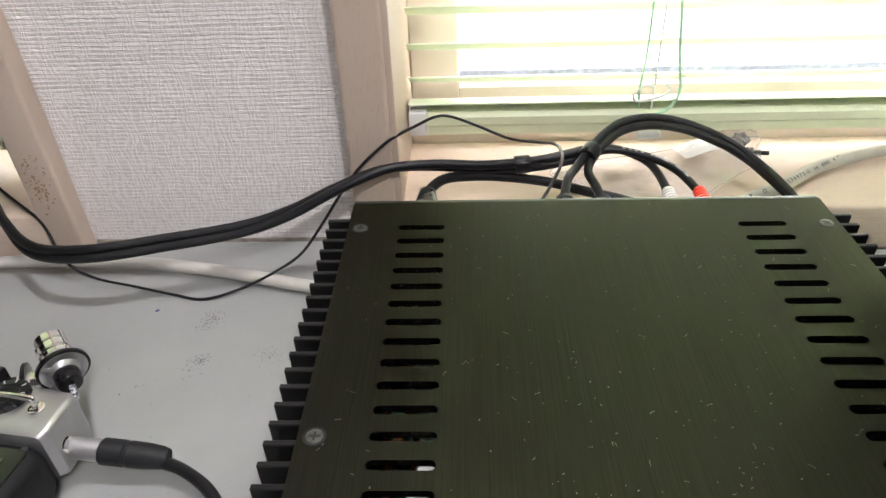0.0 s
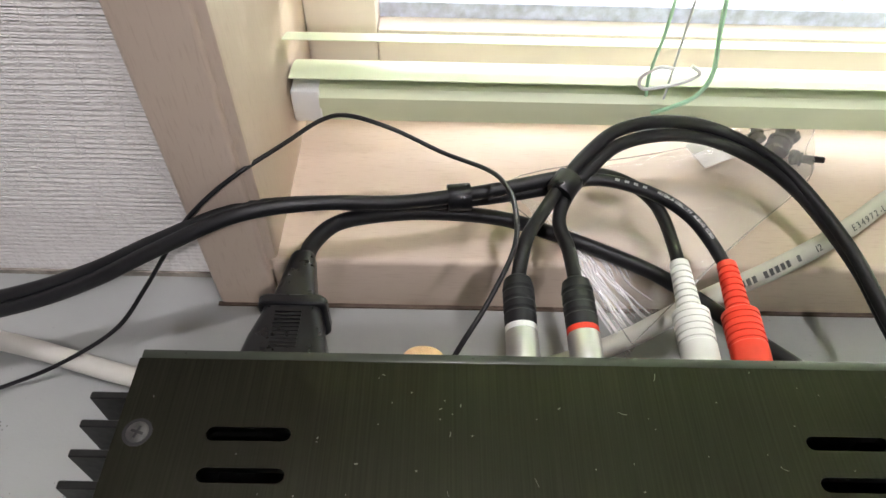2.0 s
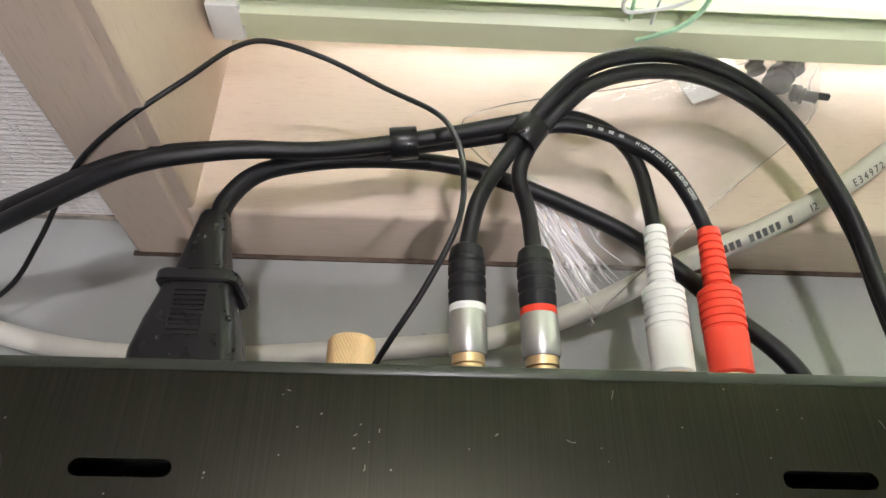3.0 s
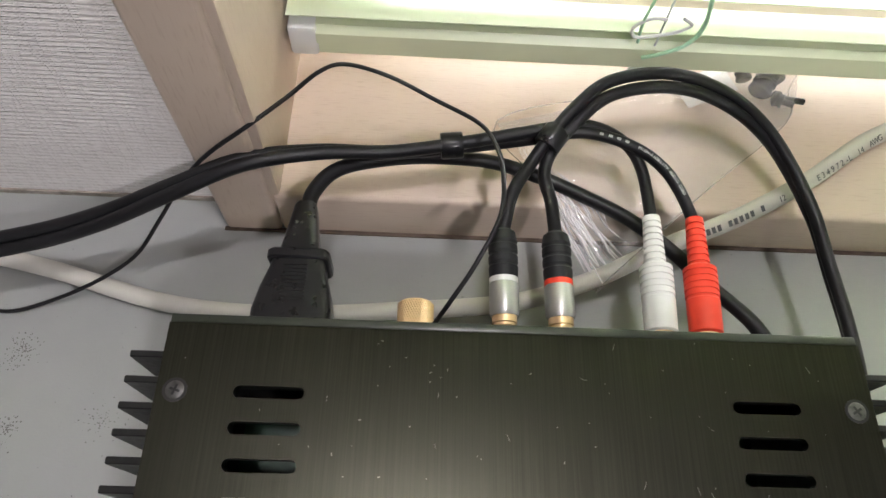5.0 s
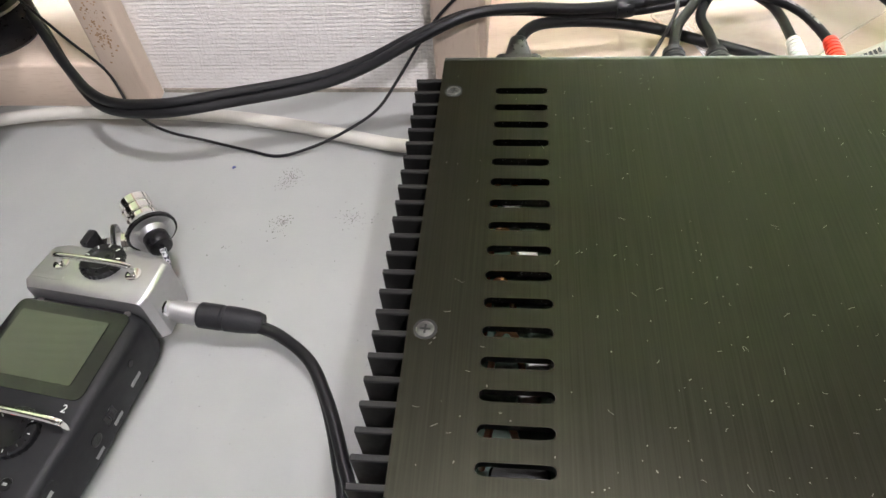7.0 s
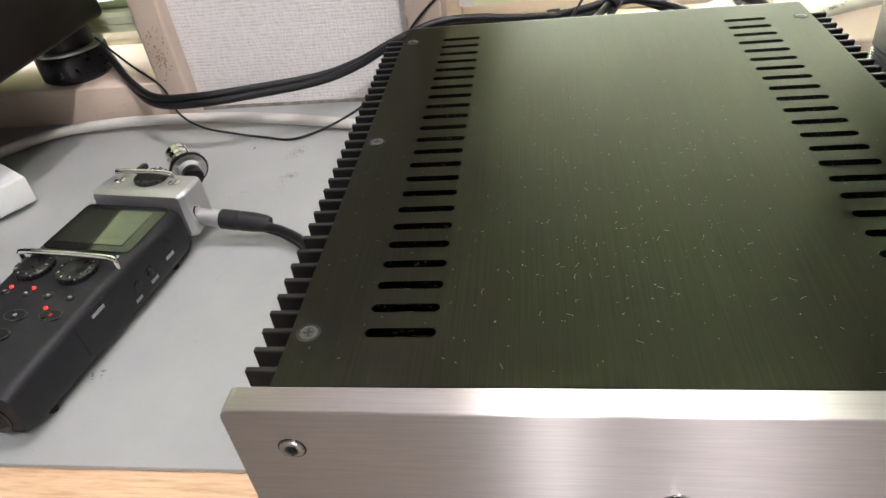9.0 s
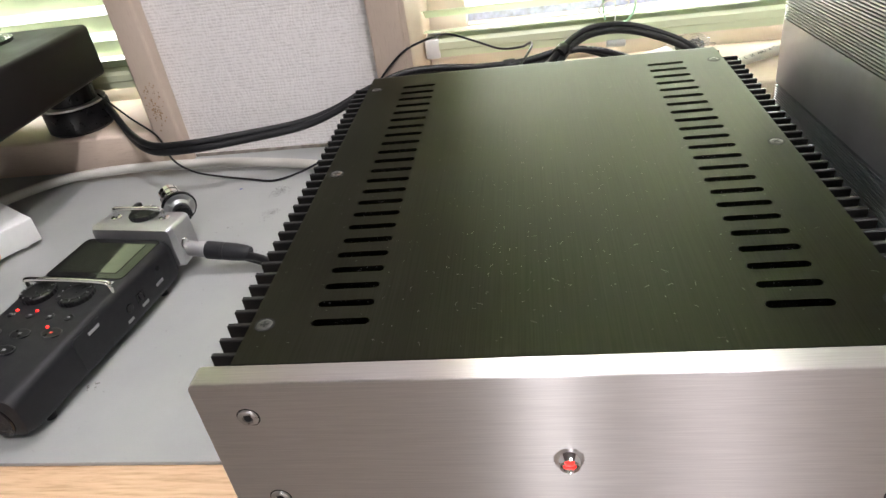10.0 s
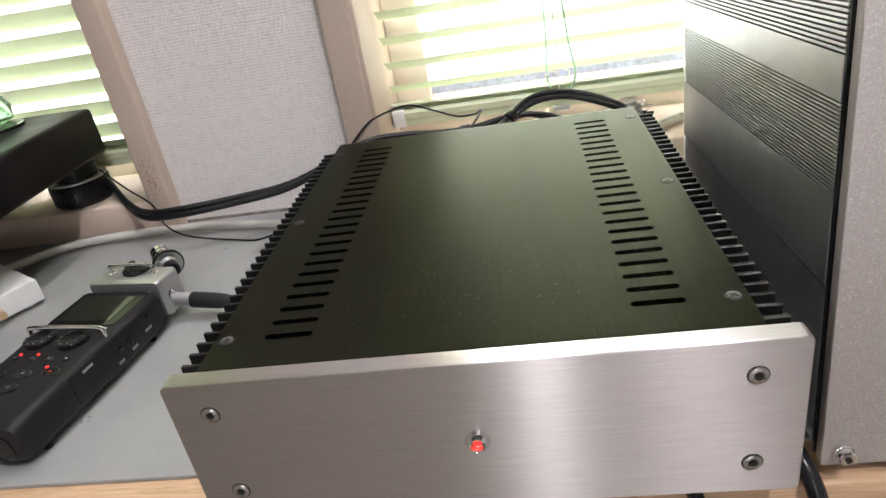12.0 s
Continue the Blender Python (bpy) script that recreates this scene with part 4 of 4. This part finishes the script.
# thin tubes along the folds carry the film's white glints in their colour
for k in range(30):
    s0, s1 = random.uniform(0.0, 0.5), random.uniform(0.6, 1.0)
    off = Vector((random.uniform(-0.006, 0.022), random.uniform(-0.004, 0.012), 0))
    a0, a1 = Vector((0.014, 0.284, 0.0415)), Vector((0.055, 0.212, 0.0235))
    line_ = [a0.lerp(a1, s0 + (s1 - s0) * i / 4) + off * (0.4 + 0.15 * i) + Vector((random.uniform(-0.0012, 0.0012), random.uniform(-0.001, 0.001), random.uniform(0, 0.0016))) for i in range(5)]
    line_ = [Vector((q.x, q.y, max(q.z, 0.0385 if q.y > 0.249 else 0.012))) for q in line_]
    cr = part("crease_glint", tube(line_, lambda s: 0.00010 + 0.0006 * math.sin(math.pi * s), 8, 5), GLINT_CREASE, bagt, "", 60)
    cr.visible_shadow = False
for a, d, k in (((0.147, 0.324, 0.0440), (0.5, 0.8, 0.25), 1.5), ((0.152, 0.338, 0.0445), (1, -0.2, 0.2), 1.35), ((0.160, 0.333, 0.0425), (-0.6, 0.6, 0.5), 1.2), ((0.141, 0.333, 0.0430), (-0.2, 1, 0.3), 1.0), ((0.156, 0.322, 0.0420), (0.8, -0.5, 0.2), 0.9)):
    b = lathe([(0, 0.0038 * k), (0.0006 * k, 0.0044 * k), (0.0018 * k, 0.0044 * k), (0.0022 * k, 0.0038 * k), (0.0040 * k, 0.0038 * k), (0.0044 * k, 0.0044 * k), (0.0056 * k, 0.0043 * k), (0.0058 * k, 0.0018), (0.011, 0.0018)], a, d, 18)
    part("bolt", b, BLACK, bagt, "black plastic knob", 40)
slip = part("slip", box((-0.016, -0.009, 0), (0.016, 0.009, 0.0004)), WHITEP, bagt, "small white paper slip")
slip.matrix_basis = pose(0.118, 0.328, 0.0425, 4, -3, 24)
part("bolt", lathe([(0, 0.0018), (0.014, 0.0018), (0.0141, 0.004), (0.017, 0.004)], (0.174, 0.322, 0.0405), (-1, 0.1, 0.02), 14), BLACK, bagt, "", 40)


# ---- the field recorder ----
rec = thing("field_recorder", pose(-0.3115, -0.0285, 0, 0, 0, -8), "black handheld audio recorder with silver microphone capsule", "recorder")
HW = 0.0334
def recsec(y, w, z0, z1, r):
    return [(u, y, v) for u, v in round_rect(-w - 0.006, z0, w, z1, r)]
body = part("body", loft([recsec(-0.0790, HW - 0.006, 0.009, 0.029, 0.006), recsec(-0.0772, HW - 0.002, 0.006, 0.0325, 0.007), recsec(-0.070, HW, 0.005, 0.0345, 0.007), recsec(-0.02, HW, 0.005, 0.0358, 0.006), recsec(-0.005, HW - 0.0008, 0.005, 0.0358, 0.005), recsec(0.012, HW + 0.0002, 0.005, 0.0362, 0.005), recsec(0.070, HW, 0.005, 0.0362, 0.006), recsec(0.0765, HW - 0.002, 0.006, 0.035, 0.007), recsec(0.0790, HW - 0.005, 0.008, 0.033, 0.007)]), SOFT, rec, "soft black rubberised body", 40)
for sx in (-0.025, 0.025):
    for sy in (-0.058, 0.06):
        part("foot", lathe([(0, 0.003), (0.006, 0.0038)], (sx, sy, 0), (0, 0, 1), 14), BLACK, rec)
scr = part("screen", prism(round_rect(-0.0350, 0.0285, 0.0275, 0.0752, 0.004), 0.0355, 0.0368, "z"), LCDGLASS, rec, "glossy display window")
part("lcd", prism(round_rect(-0.0300, 0.0345, 0.0190, 0.0690, 0.001), 0.03675, 0.0371, "z"), LCD, scr, "grey-green display")
part("guard_bar", tube([(-0.0370, 0.0160, 0.034), (-0.0370, 0.0160, 0.0405), (-0.0342, 0.0160, 0.0430), (-0.015, 0.0163, 0.0434), (0.008, 0.0163, 0.0434), (0.0265, 0.0160, 0.0430), (0.0290, 0.0160, 0.0405), (0.0290, 0.0160, 0.034)], 0.0018, 12), CHROME, rec, "chrome guard bar", 60)
for sx in (-0.0225, 0.0075):
    k = part("dial", lathe([(0, 0.0115), (0.0035, 0.0118), (0.0042, 0.0112), (0.0045, 0.0080), (0.0038, 0.0060)], (sx, 0.0095, 0.0355), (0, 0, 1), 48, knurl=0.035), BLACK, rec, "black knurled level dial", 25)
    for i in range(10):
        a = radians(36 * i)
        o = part("tick", box((-0.0002, -0.0007, 0), (0.0002, 0.0007, 0.0001)), PALEINK, k)
        o.matrix_basis = pose(sx + 0.0095 * math.cos(a), 0.0095 + 0.0095 * math.sin(a), 0.0397 + 0.0005, 0, 0, math.degrees(a) + 90)
for i, sx in enumerate((-0.027, -0.0120, 0.0030, 0.0175)):
    part("button", lathe([(0, 0.0030), (0.0006, 0.0030), (0.0009, 0.0026)], (sx, -0.0110, 0.0355), (0, 0, 1), 20), BLACK, rec)
    part("mark", box((sx - 0.0010, -0.0116, 0.0364), (sx + 0.0010, -0.0104, 0.0366)), GREYINK, rec)
for sx, sy in ((-0.0045, -0.0280), (0.0165, -0.0254), (-0.0260, -0.0290), (-0.0225, -0.0430), (-0.0030, -0.0425)):
    bt = part("button", prism(stadium(sx, sy, 0.0135, 0.0080), 0.0350, 0.0364, "z"), BLACK, rec, "rounded control button")
    part("rim", tube([(sx + 0.0066 * math.cos(a) , sy + 0.0042 * math.sin(a), 0.0362) for a in (6.2832 * i / 16 for i in range(17))], 0.0003, 6, 2), RIM, bt)
    part("mark", box((sx - 0.0010, sy - 0.0008, 0.0364), (sx + 0.0010, sy + 0.0008, 0.0366)), REDP if sx == 0.0165 else GREYINK, bt)
for sx, sy in ((-0.0258, -0.0070), (-0.0108, -0.0063), (0.0092, -0.0205)):
    part("led", lathe([(0, 0.0010), (0.0006, 0.0009), (0.0008, 0.0004)], (sx, sy, 0.0358), (0, 0, 1), 12), LED, rec, "small lit red lamp", 40)
lettering("mark", "2", 0.0055, pose(0.0225, 0.0225, 0.0363), PALEINK, rec)
part("mark", box((-0.016, -0.062, 0.0352), (-0.006, -0.0595, 0.0354)), GREYINK, rec)
part("mark", box((-0.004, -0.062, 0.0352), (0.0, -0.0590, 0.0354)), PALEINK, rec)
# sockets, switches and doors on the side
part("door", prism(round_rect(-0.030, 0.010, -0.004, 0.0335, 0.003), HW - 0.0006, HW + 0.0006, "x"), SOFT, rec, "battery door")
part("slot", box((HW - 0.0004, -0.018, 0.0285), (HW + 0.0010, -0.008, 0.0305)), SATIN, rec)
part("switch", box((HW - 0.0010, 0.0270, 0.0170), (HW + 0.0004, 0.0350, 0.0240), 0.0005), GLOSS, rec, "recessed slide switch")
part("switch", box((HW, 0.0300, 0.0180), (HW + 0.0014, 0.0325, 0.0230), 0.0004), BLACK, rec)
part("socket", lathe([(0, 0.0034), (0.0008, 0.0034), (0.0010, 0.0028)], (HW - 0.0004, 0.019, 0.0200), (1, 0, 0), 20), GLOSS, rec)
part("socket", lathe([(0, 0.0018), (0.0006, 0.0018)], (HW - 0.0002, 0.055, 0.027), (1, 0, 0), 16), GLOSS, rec)
for sy, sz, l in ((0.052, 0.016, 0.008), (0.033, 0.0125, 0.007), (0.016, 0.0115, 0.006)):
    part("mark", box((HW - 0.0002, sy - l / 2, sz), (HW + 0.0003, sy + l / 2, sz + 0.0022)), GREYINK, rec)
for sx in (-0.0155, 0.0155):
    s_ = part("input_socket", lathe([(0, 0.0115), (0.0014, 0.0115), (0.0018, 0.0105), (0.0010, 0.0092), (0.0008, 0.0088)], (sx, -0.0782, 0.0185), (0, -1, 0), 32), GLOSS, rec, "black combination input socket", 40)
    for a in (90, 210, 330):
        part("hole", lathe([(0, 0.0016), (0.0004, 0.0016)], (sx + 0.005 * math.cos(radians(a)), -0.0792, 0.0185 + 0.005 * math.sin(radians(a))), (0, -1, 0), 12), DARK, s_)
# microphone capsule
cap = part("capsule_body", loft([[(u, 0.0785, v) for u, v in round_rect(-0.0325, 0.012, 0.0325, 0.0425, 0.003)], [(u, 0.0825, v) for u, v in round_rect(-0.0350, 0.010, 0.0350, 0.0438, 0.003)], [(u, 0.1040, v) for u, v in round_rect(-0.0335, 0.010, 0.0335, 0.0430, 0.003)], [(u, 0.1085, v) for u, v in round_rect(-0.0300, 0.012, 0.0300, 0.040, 0.004)]]), SATIN, rec, "satin silver capsule body", 35)
part("dial", lathe([(0, 0.0112), (0.0042, 0.0114), (0.0048, 0.0106), (0.0050, 0.007), (0.0044, 0.0060)], (0.001, 0.0985, 0.0415), (0.0, 0.06, 1), 52, knurl=0.04), BLACK, cap, "black knurled dial", 25)
for i in range(9):
    a = radians(40 * i + 10)
    o = part("tick", box((-0.0003, -0.0011, 0), (0.0003, 0.0011, 0.0002)), PALEINK, cap)
    o.matrix_basis = pose(0.001 + 0.0088 * math.cos(a), 0.0988 + 0.0088 * math.sin(a), 0.0463, 0, 0, math.degrees(a) + 90)
part("guard_bar", tube([(-0.0205, 0.0940, 0.043), (-0.0205, 0.0940, 0.0490), (-0.0180, 0.0940, 0.0512), (0, 0.0940, 0.0516), (0.0185, 0.0940, 0.0512), (0.0210, 0.0940, 0.0490), (0.0210, 0.0940, 0.043)], 0.0016, 10), CHROME, cap, "chrome guard bar", 60)
for sx in (-0.0205, 0.0210):
    part("screw", lathe([(0, 0.0040), (0.0012, 0.0040), (0.0016, 0.0030)], (sx, 0.0940, 0.0432), (0, 0.05, 1), 20), CHROME, cap, "", 40)
for sx in (-0.026, 0.0235):
    part("screw", lathe([(0, 0.0018), (0.0006, 0.0018)], (sx, 0.0762, 0.0350), (0, 0.1, 1), 14), STEEL, rec)
part("mark", box((-0.031, 0.0842, 0.0436), (-0.014, 0.0864, 0.0440)), SATIN, cap, "plain maker mark")
part("jack", lathe([(0, 0.0045), (0.0012, 0.0045), (0.0016, 0.0036), (0.0006, 0.0024)], (0.0340, 0.0885, 0.0255), (1, 0, 0.1), 24), CHROME, cap, "chrome socket", 40)


def mic(tip, end, name, near):
    tip, end = Vector(tip), Vector(end)
    d, L = (tip - end).normalized(), (tip - end).length
    g = part("microphone", lathe([(0, 0.0040), (0.0003, 0.0062), (0.002, 0.0068), (0.0085, 0.0068), (0.0095, 0.0060)], end, d, 24), GLOSS, cap, "black microphone back", 40)
    part("shock_ring", lathe([(0.0122, 0.0125), (0.0126, 0.0139), (0.0144, 0.0139), (0.0148, 0.0125), (0.0122, 0.0125)], end, d, 36), GLOSS, g, "black rubber ring", 40)
    part("basket", lathe([(0.0088, 0.0064), (0.0105, 0.0080), (0.0128, 0.0086), (L * 0.55, 0.0086)], end, d, 28), SATIN, g, "silver mount", 40)
    part("hoop", lathe([(0.0118, 0.0108), (0.0118, 0.0124), (0.0148, 0.0124), (0.0148, 0.0108), (0.0118, 0.0108)], end, d, 36), SATIN, g, "silver hoop", 40)
    q = Vector((0, 0, 1)).rotation_difference(d)
    for k in range(3):
        out = q @ Vector((math.cos(2.1 * k + 0.5), math.sin(2.1 * k + 0.5), 0))
        part("spoke", tube([end + d * 0.0120 + out * 0.007, end + d * 0.0132 + out * 0.0115], 0.0018, 8, 2), SATIN, g)
    part("tip", lathe([(L * 0.50, 0.0084), (L * 0.62, 0.0084), (L * 0.63, 0.0076), (L * 0.67, 0.0076), (L * 0.68, 0.0088), (L * 0.79, 0.0088), (L * 0.80, 0.0078), (L * 0.84, 0.0078), (L * 0.85, 0.0088), (L * 0.97, 0.0088), (L, 0.0078), (L, 0.0066), (L * 0.97, 0.0060)], end, d, 28), CHROME, g, "chrome microphone tip", 30)
    if near:
        p0 = end - d * 0.001
        part("lead", tube([p0, p0 + Vector((0.004, -0.005, -0.004)), p0 + Vector((0.006, -0.013, -0.010)), p0 + Vector((0.001, -0.016, -0.012)), p0 + Vector((-0.005, -0.014, -0.010))], 0.0017, 10), braid, g, "black and white braided lead", 60)
    return g


braid = mat("braid", (0.1, 0.1, 0.1), 0.6)
to(braid, ramp(braid, noise_tex(braid, 900.0, detail=1.0), [(0.47, (0.02, 0.02, 0.03)), (0.53, (0.6, 0.6, 0.62))]), "Base Color")
mic((-0.0147, 0.1485, 0.0335), (0.0143, 0.1234, 0.0285), "a", True)
mic((-0.0030, 0.1330, 0.018), (-0.0285, 0.1180, 0.022), "b", False)
part("arm", box((-0.012, 0.104, 0.016), (0.012, 0.122, 0.026), 0.003), SATIN, cap, "", 40)
part("wing", box((-0.021, 0.109, 0.030), (-0.016, 0.119, 0.043), 0.0012), BLACK, cap, "", 40)

# its lead
lead = thing("jack_lead", pose(0, 0, 0), "black twin lead with silver jack plugged into the recorder", "cable")
jp = part("plug", lathe([(0, 0.0030), (0.003, 0.0030), (0.0035, 0.0058), (0.0175, 0.0058), (0.018, 0.0050)], (-0.2690, 0.0575, 0.0200), (1, -0.055, -0.14), 24), SATIN, lead, "satin silver jack barrel", 35)
part("grip", lathe([(0, 0.0060), (0.001, 0.0068), (0.012, 0.0068), (0.0125, 0.0064), (0.014, 0.0064), (0.0145, 0.0068), (0.023, 0.0066), (0.031, 0.0058), (0.034, 0.0046)], (-0.2512, 0.0565, 0.0176), (1, -0.03, -0.14), 24), SOFT, jp, "black grip", 30)
twin(lead, [(-0.2238, 0.0561, 0.0103), (-0.2074, 0.0497, 0.0096), (-0.1891, 0.0355, 0.0090), (-0.1758, 0.0128, 0.0080), (-0.1659, -0.0115, 0.0072), (-0.1593, -0.0308, 0.0067), (-0.1565, -0.0602, 0.0064), (-0.1500, -0.0850, 0.0064), (-0.1249, -0.0999, 0.0064), (-0.0899, -0.1000, 0.0064)], 0.0031, 0.0027)

# ---- the large component on the other side ----
big = thing("large_amplifier", pose(0.1585, -0.122, 0.001, -3.2, 0, 0.2), "tall dark ribbed amplifier with a sparkling silver front", "amplifier")
# near-black backing puts the shade between the ribs into its colour
GROOVE_SHADE = varied("groove_shade", (0.012, 0.012, 0.013), 0.2, 60.0, 0.6)
side = part("side_panel", box((0.0016, -0.0165, 0.012), (0.010, 0.236, 0.2996)), GROOVE_SHADE, big, "ribbed grey side extrusion with groove shade in its colour")
for z0, z1 in ((0.0124, 0.0195), (0.0980, 0.1400), (0.1790, 0.1970), (0.2945, 0.300)):
    part("band", box((0.0, -0.0162, z0), (0.0030, 0.2357, z1)), SIDE, side, "smooth band between the ribs")
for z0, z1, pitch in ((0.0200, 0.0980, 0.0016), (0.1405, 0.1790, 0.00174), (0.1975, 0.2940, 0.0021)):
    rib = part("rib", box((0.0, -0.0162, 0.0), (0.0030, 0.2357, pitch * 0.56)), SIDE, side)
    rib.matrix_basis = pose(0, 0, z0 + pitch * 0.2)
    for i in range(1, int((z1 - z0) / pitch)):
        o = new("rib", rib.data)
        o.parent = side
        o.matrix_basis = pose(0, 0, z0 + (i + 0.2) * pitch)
part("body", box((0.0102, -0.0165, 0.012), (0.40, 0.232, 0.298), 0.001), SIDE, big)
part("front_plate", box((0.0016, -0.0250, 0.003), (0.42, -0.0180, 0.305), 0.0012, 2), SPARKLE, big, "sparkling silver-grey front plate", 40)
part("gasket", box((0.0004, -0.0181, 0.006), (0.41, -0.0166, 0.302)), GLOSS, big, "thin dark joint")
bolt = part("bolt", lathe([(0, 0.0028), (0.0015, 0.0030), (0.0018, 0.0046), (0.003, 0.0046), (0.0032, 0.0040), (0.0065, 0.0040), (0.0072, 0.0034)], (0.0105, -0.0250, 0.0125), (0, -1, 0), 24), CHROME, big, "chrome bolt head", 35)
part("hex_recess", lathe([(0, 0.0017), (0.0006, 0.0017)], (0.0105, -0.0322, 0.0125), (0, -1, 0), 6), DARK, bolt)
for fx in (0.03, 0.36):
    for fy, fz in ((0.01, 0.0), (0.20, 0.0056)):
        part("foot", lathe([(fz, 0.012), (0.0125, 0.013)], (fx, fy, -0.002), (0, 0, 1), 20), BLACK, big)
c6 = thing("speaker_lead", pose(0, 0, 0), "thick black cable hanging down between the two amplifiers", "cable")
part("cord", tube([(0.149, 0.10, 0.012), (0.1475, -0.05, 0.010), (0.1480, -0.120, 0.012), (0.1510, -0.142, 0.010), (0.1560, -0.1560, -0.004), (0.1600, -0.1625, -0.035), (0.1610, -0.164, -0.10), (0.161, -0.163, -0.30)], 0.0045), GLOSS, c6, "", 60)
part("cord", tube([(0.085, -0.10, 0.006), (0.095, -0.135, 0.006), (0.100, -0.1545, -0.002), (0.102, -0.1585, -0.03), (0.102, -0.158, -0.2)], 0.0040), GLOSS, c6, "", 60)

# ---- turntable on the second window's sill, and the white box ----
tt = thing("turntable", pose(0, 0, 0), "dark turntable plinth on a round black foot", "turntable")
part("plinth", box((-0.86, -0.075, 0.089), (-0.428, 0.288, 0.139), 0.005, 3), PLINTH, tt, "dark glossy plinth", 40)
for fx in (-0.477, -0.82):
    fo = part("foot", lathe([(0, 0.030), (0.003, 0.033), (0.024, 0.033), (0.0265, 0.031)], (fx, 0.286, SILL), (0, 0, 1), 40), BLACK, tt, "round black rubber foot", 40)
    part("ring", lathe([(0, 0.0318), (0.002, 0.0318)], (fx, 0.286, SILL + 0.0265), (0, 0, 1), 40), SATIN, fo, "silver ring")
    part("stem", lathe([(0, 0.024), (0.0265, 0.024)], (fx, 0.286, SILL + 0.0285), (0, 0, 1), 32), BLACK, fo)
for fx in (-0.477, -0.82):
    part("foot", lathe([(0, 0.033), (0.024, 0.033), (0.0265, 0.026), (0.089, 0.024)], (fx, -0.04, 0.0), (0, 0, 1), 36), BLACK, tt, "round black rubber foot", 40)
part("spindle_ring", lathe([(0, 0.028), (0.003, 0.028), (0.0032, 0.022)], (-0.508, 0.240, 0.139), (0, 0, 1), 36), GLOSS, tt, "black arm base ring", 40)
part("arm_weight", lathe([(0, 0.010), (0.004, 0.017), (0.016, 0.019), (0.028, 0.014), (0.032, 0.006)], (-0.516, 0.256, 0.142), (0, 0, 1), 28), mat("tinted_glass", (0.55, 0.85, 0.60), 0.05, trans=0.9), tt, "clear green domed cap", 40)
wb = thing("white_box", pose(-0.428, 0.110, 0.0, 0, 0, 148), "white plastic box with a small gold connector", "box")
part("case", box((0.0, 0.0, 0.004), (0.16, 0.10, 0.026), 0.0015, 3), WHITEP, wb, "white plastic case", 40)
for fx, fy in ((0.012, 0.012), (0.148, 0.012), (0.012, 0.088), (0.148, 0.088)):
    part("foot", lathe([(0, 0.004), (0.0045, 0.004)], (fx, fy, 0), (0, 0, 1), 12), WHITEP, wb)
part("connector", lathe([(0, 0.004), (0.012, 0.004), (0.013, 0.003)], (-0.010, 0.040, 0.012), (1, 0, 0), 16), GOLD, wb, "gold connector", 40)

# glowing shades for the added stand-in lamps
for lx, ly, lz, size, watts in STAND_IN_LAMPS:
    cl_ = thing("stand_in_lamp", pose(lx, ly, lz + 0.012), "round white glowing lamp, added above as a stand-in", "lamp", "ceiling lamps")
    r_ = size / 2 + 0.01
    part("shade", lathe([(0, r_ - 0.01), (0.01, r_), (0.05, r_), (0.068, r_ - 0.02)], (0, 0, 0), (0, 0, 1), 40), LAMPGLOW, cl_, "glowing white shade of the added lamp", 40)
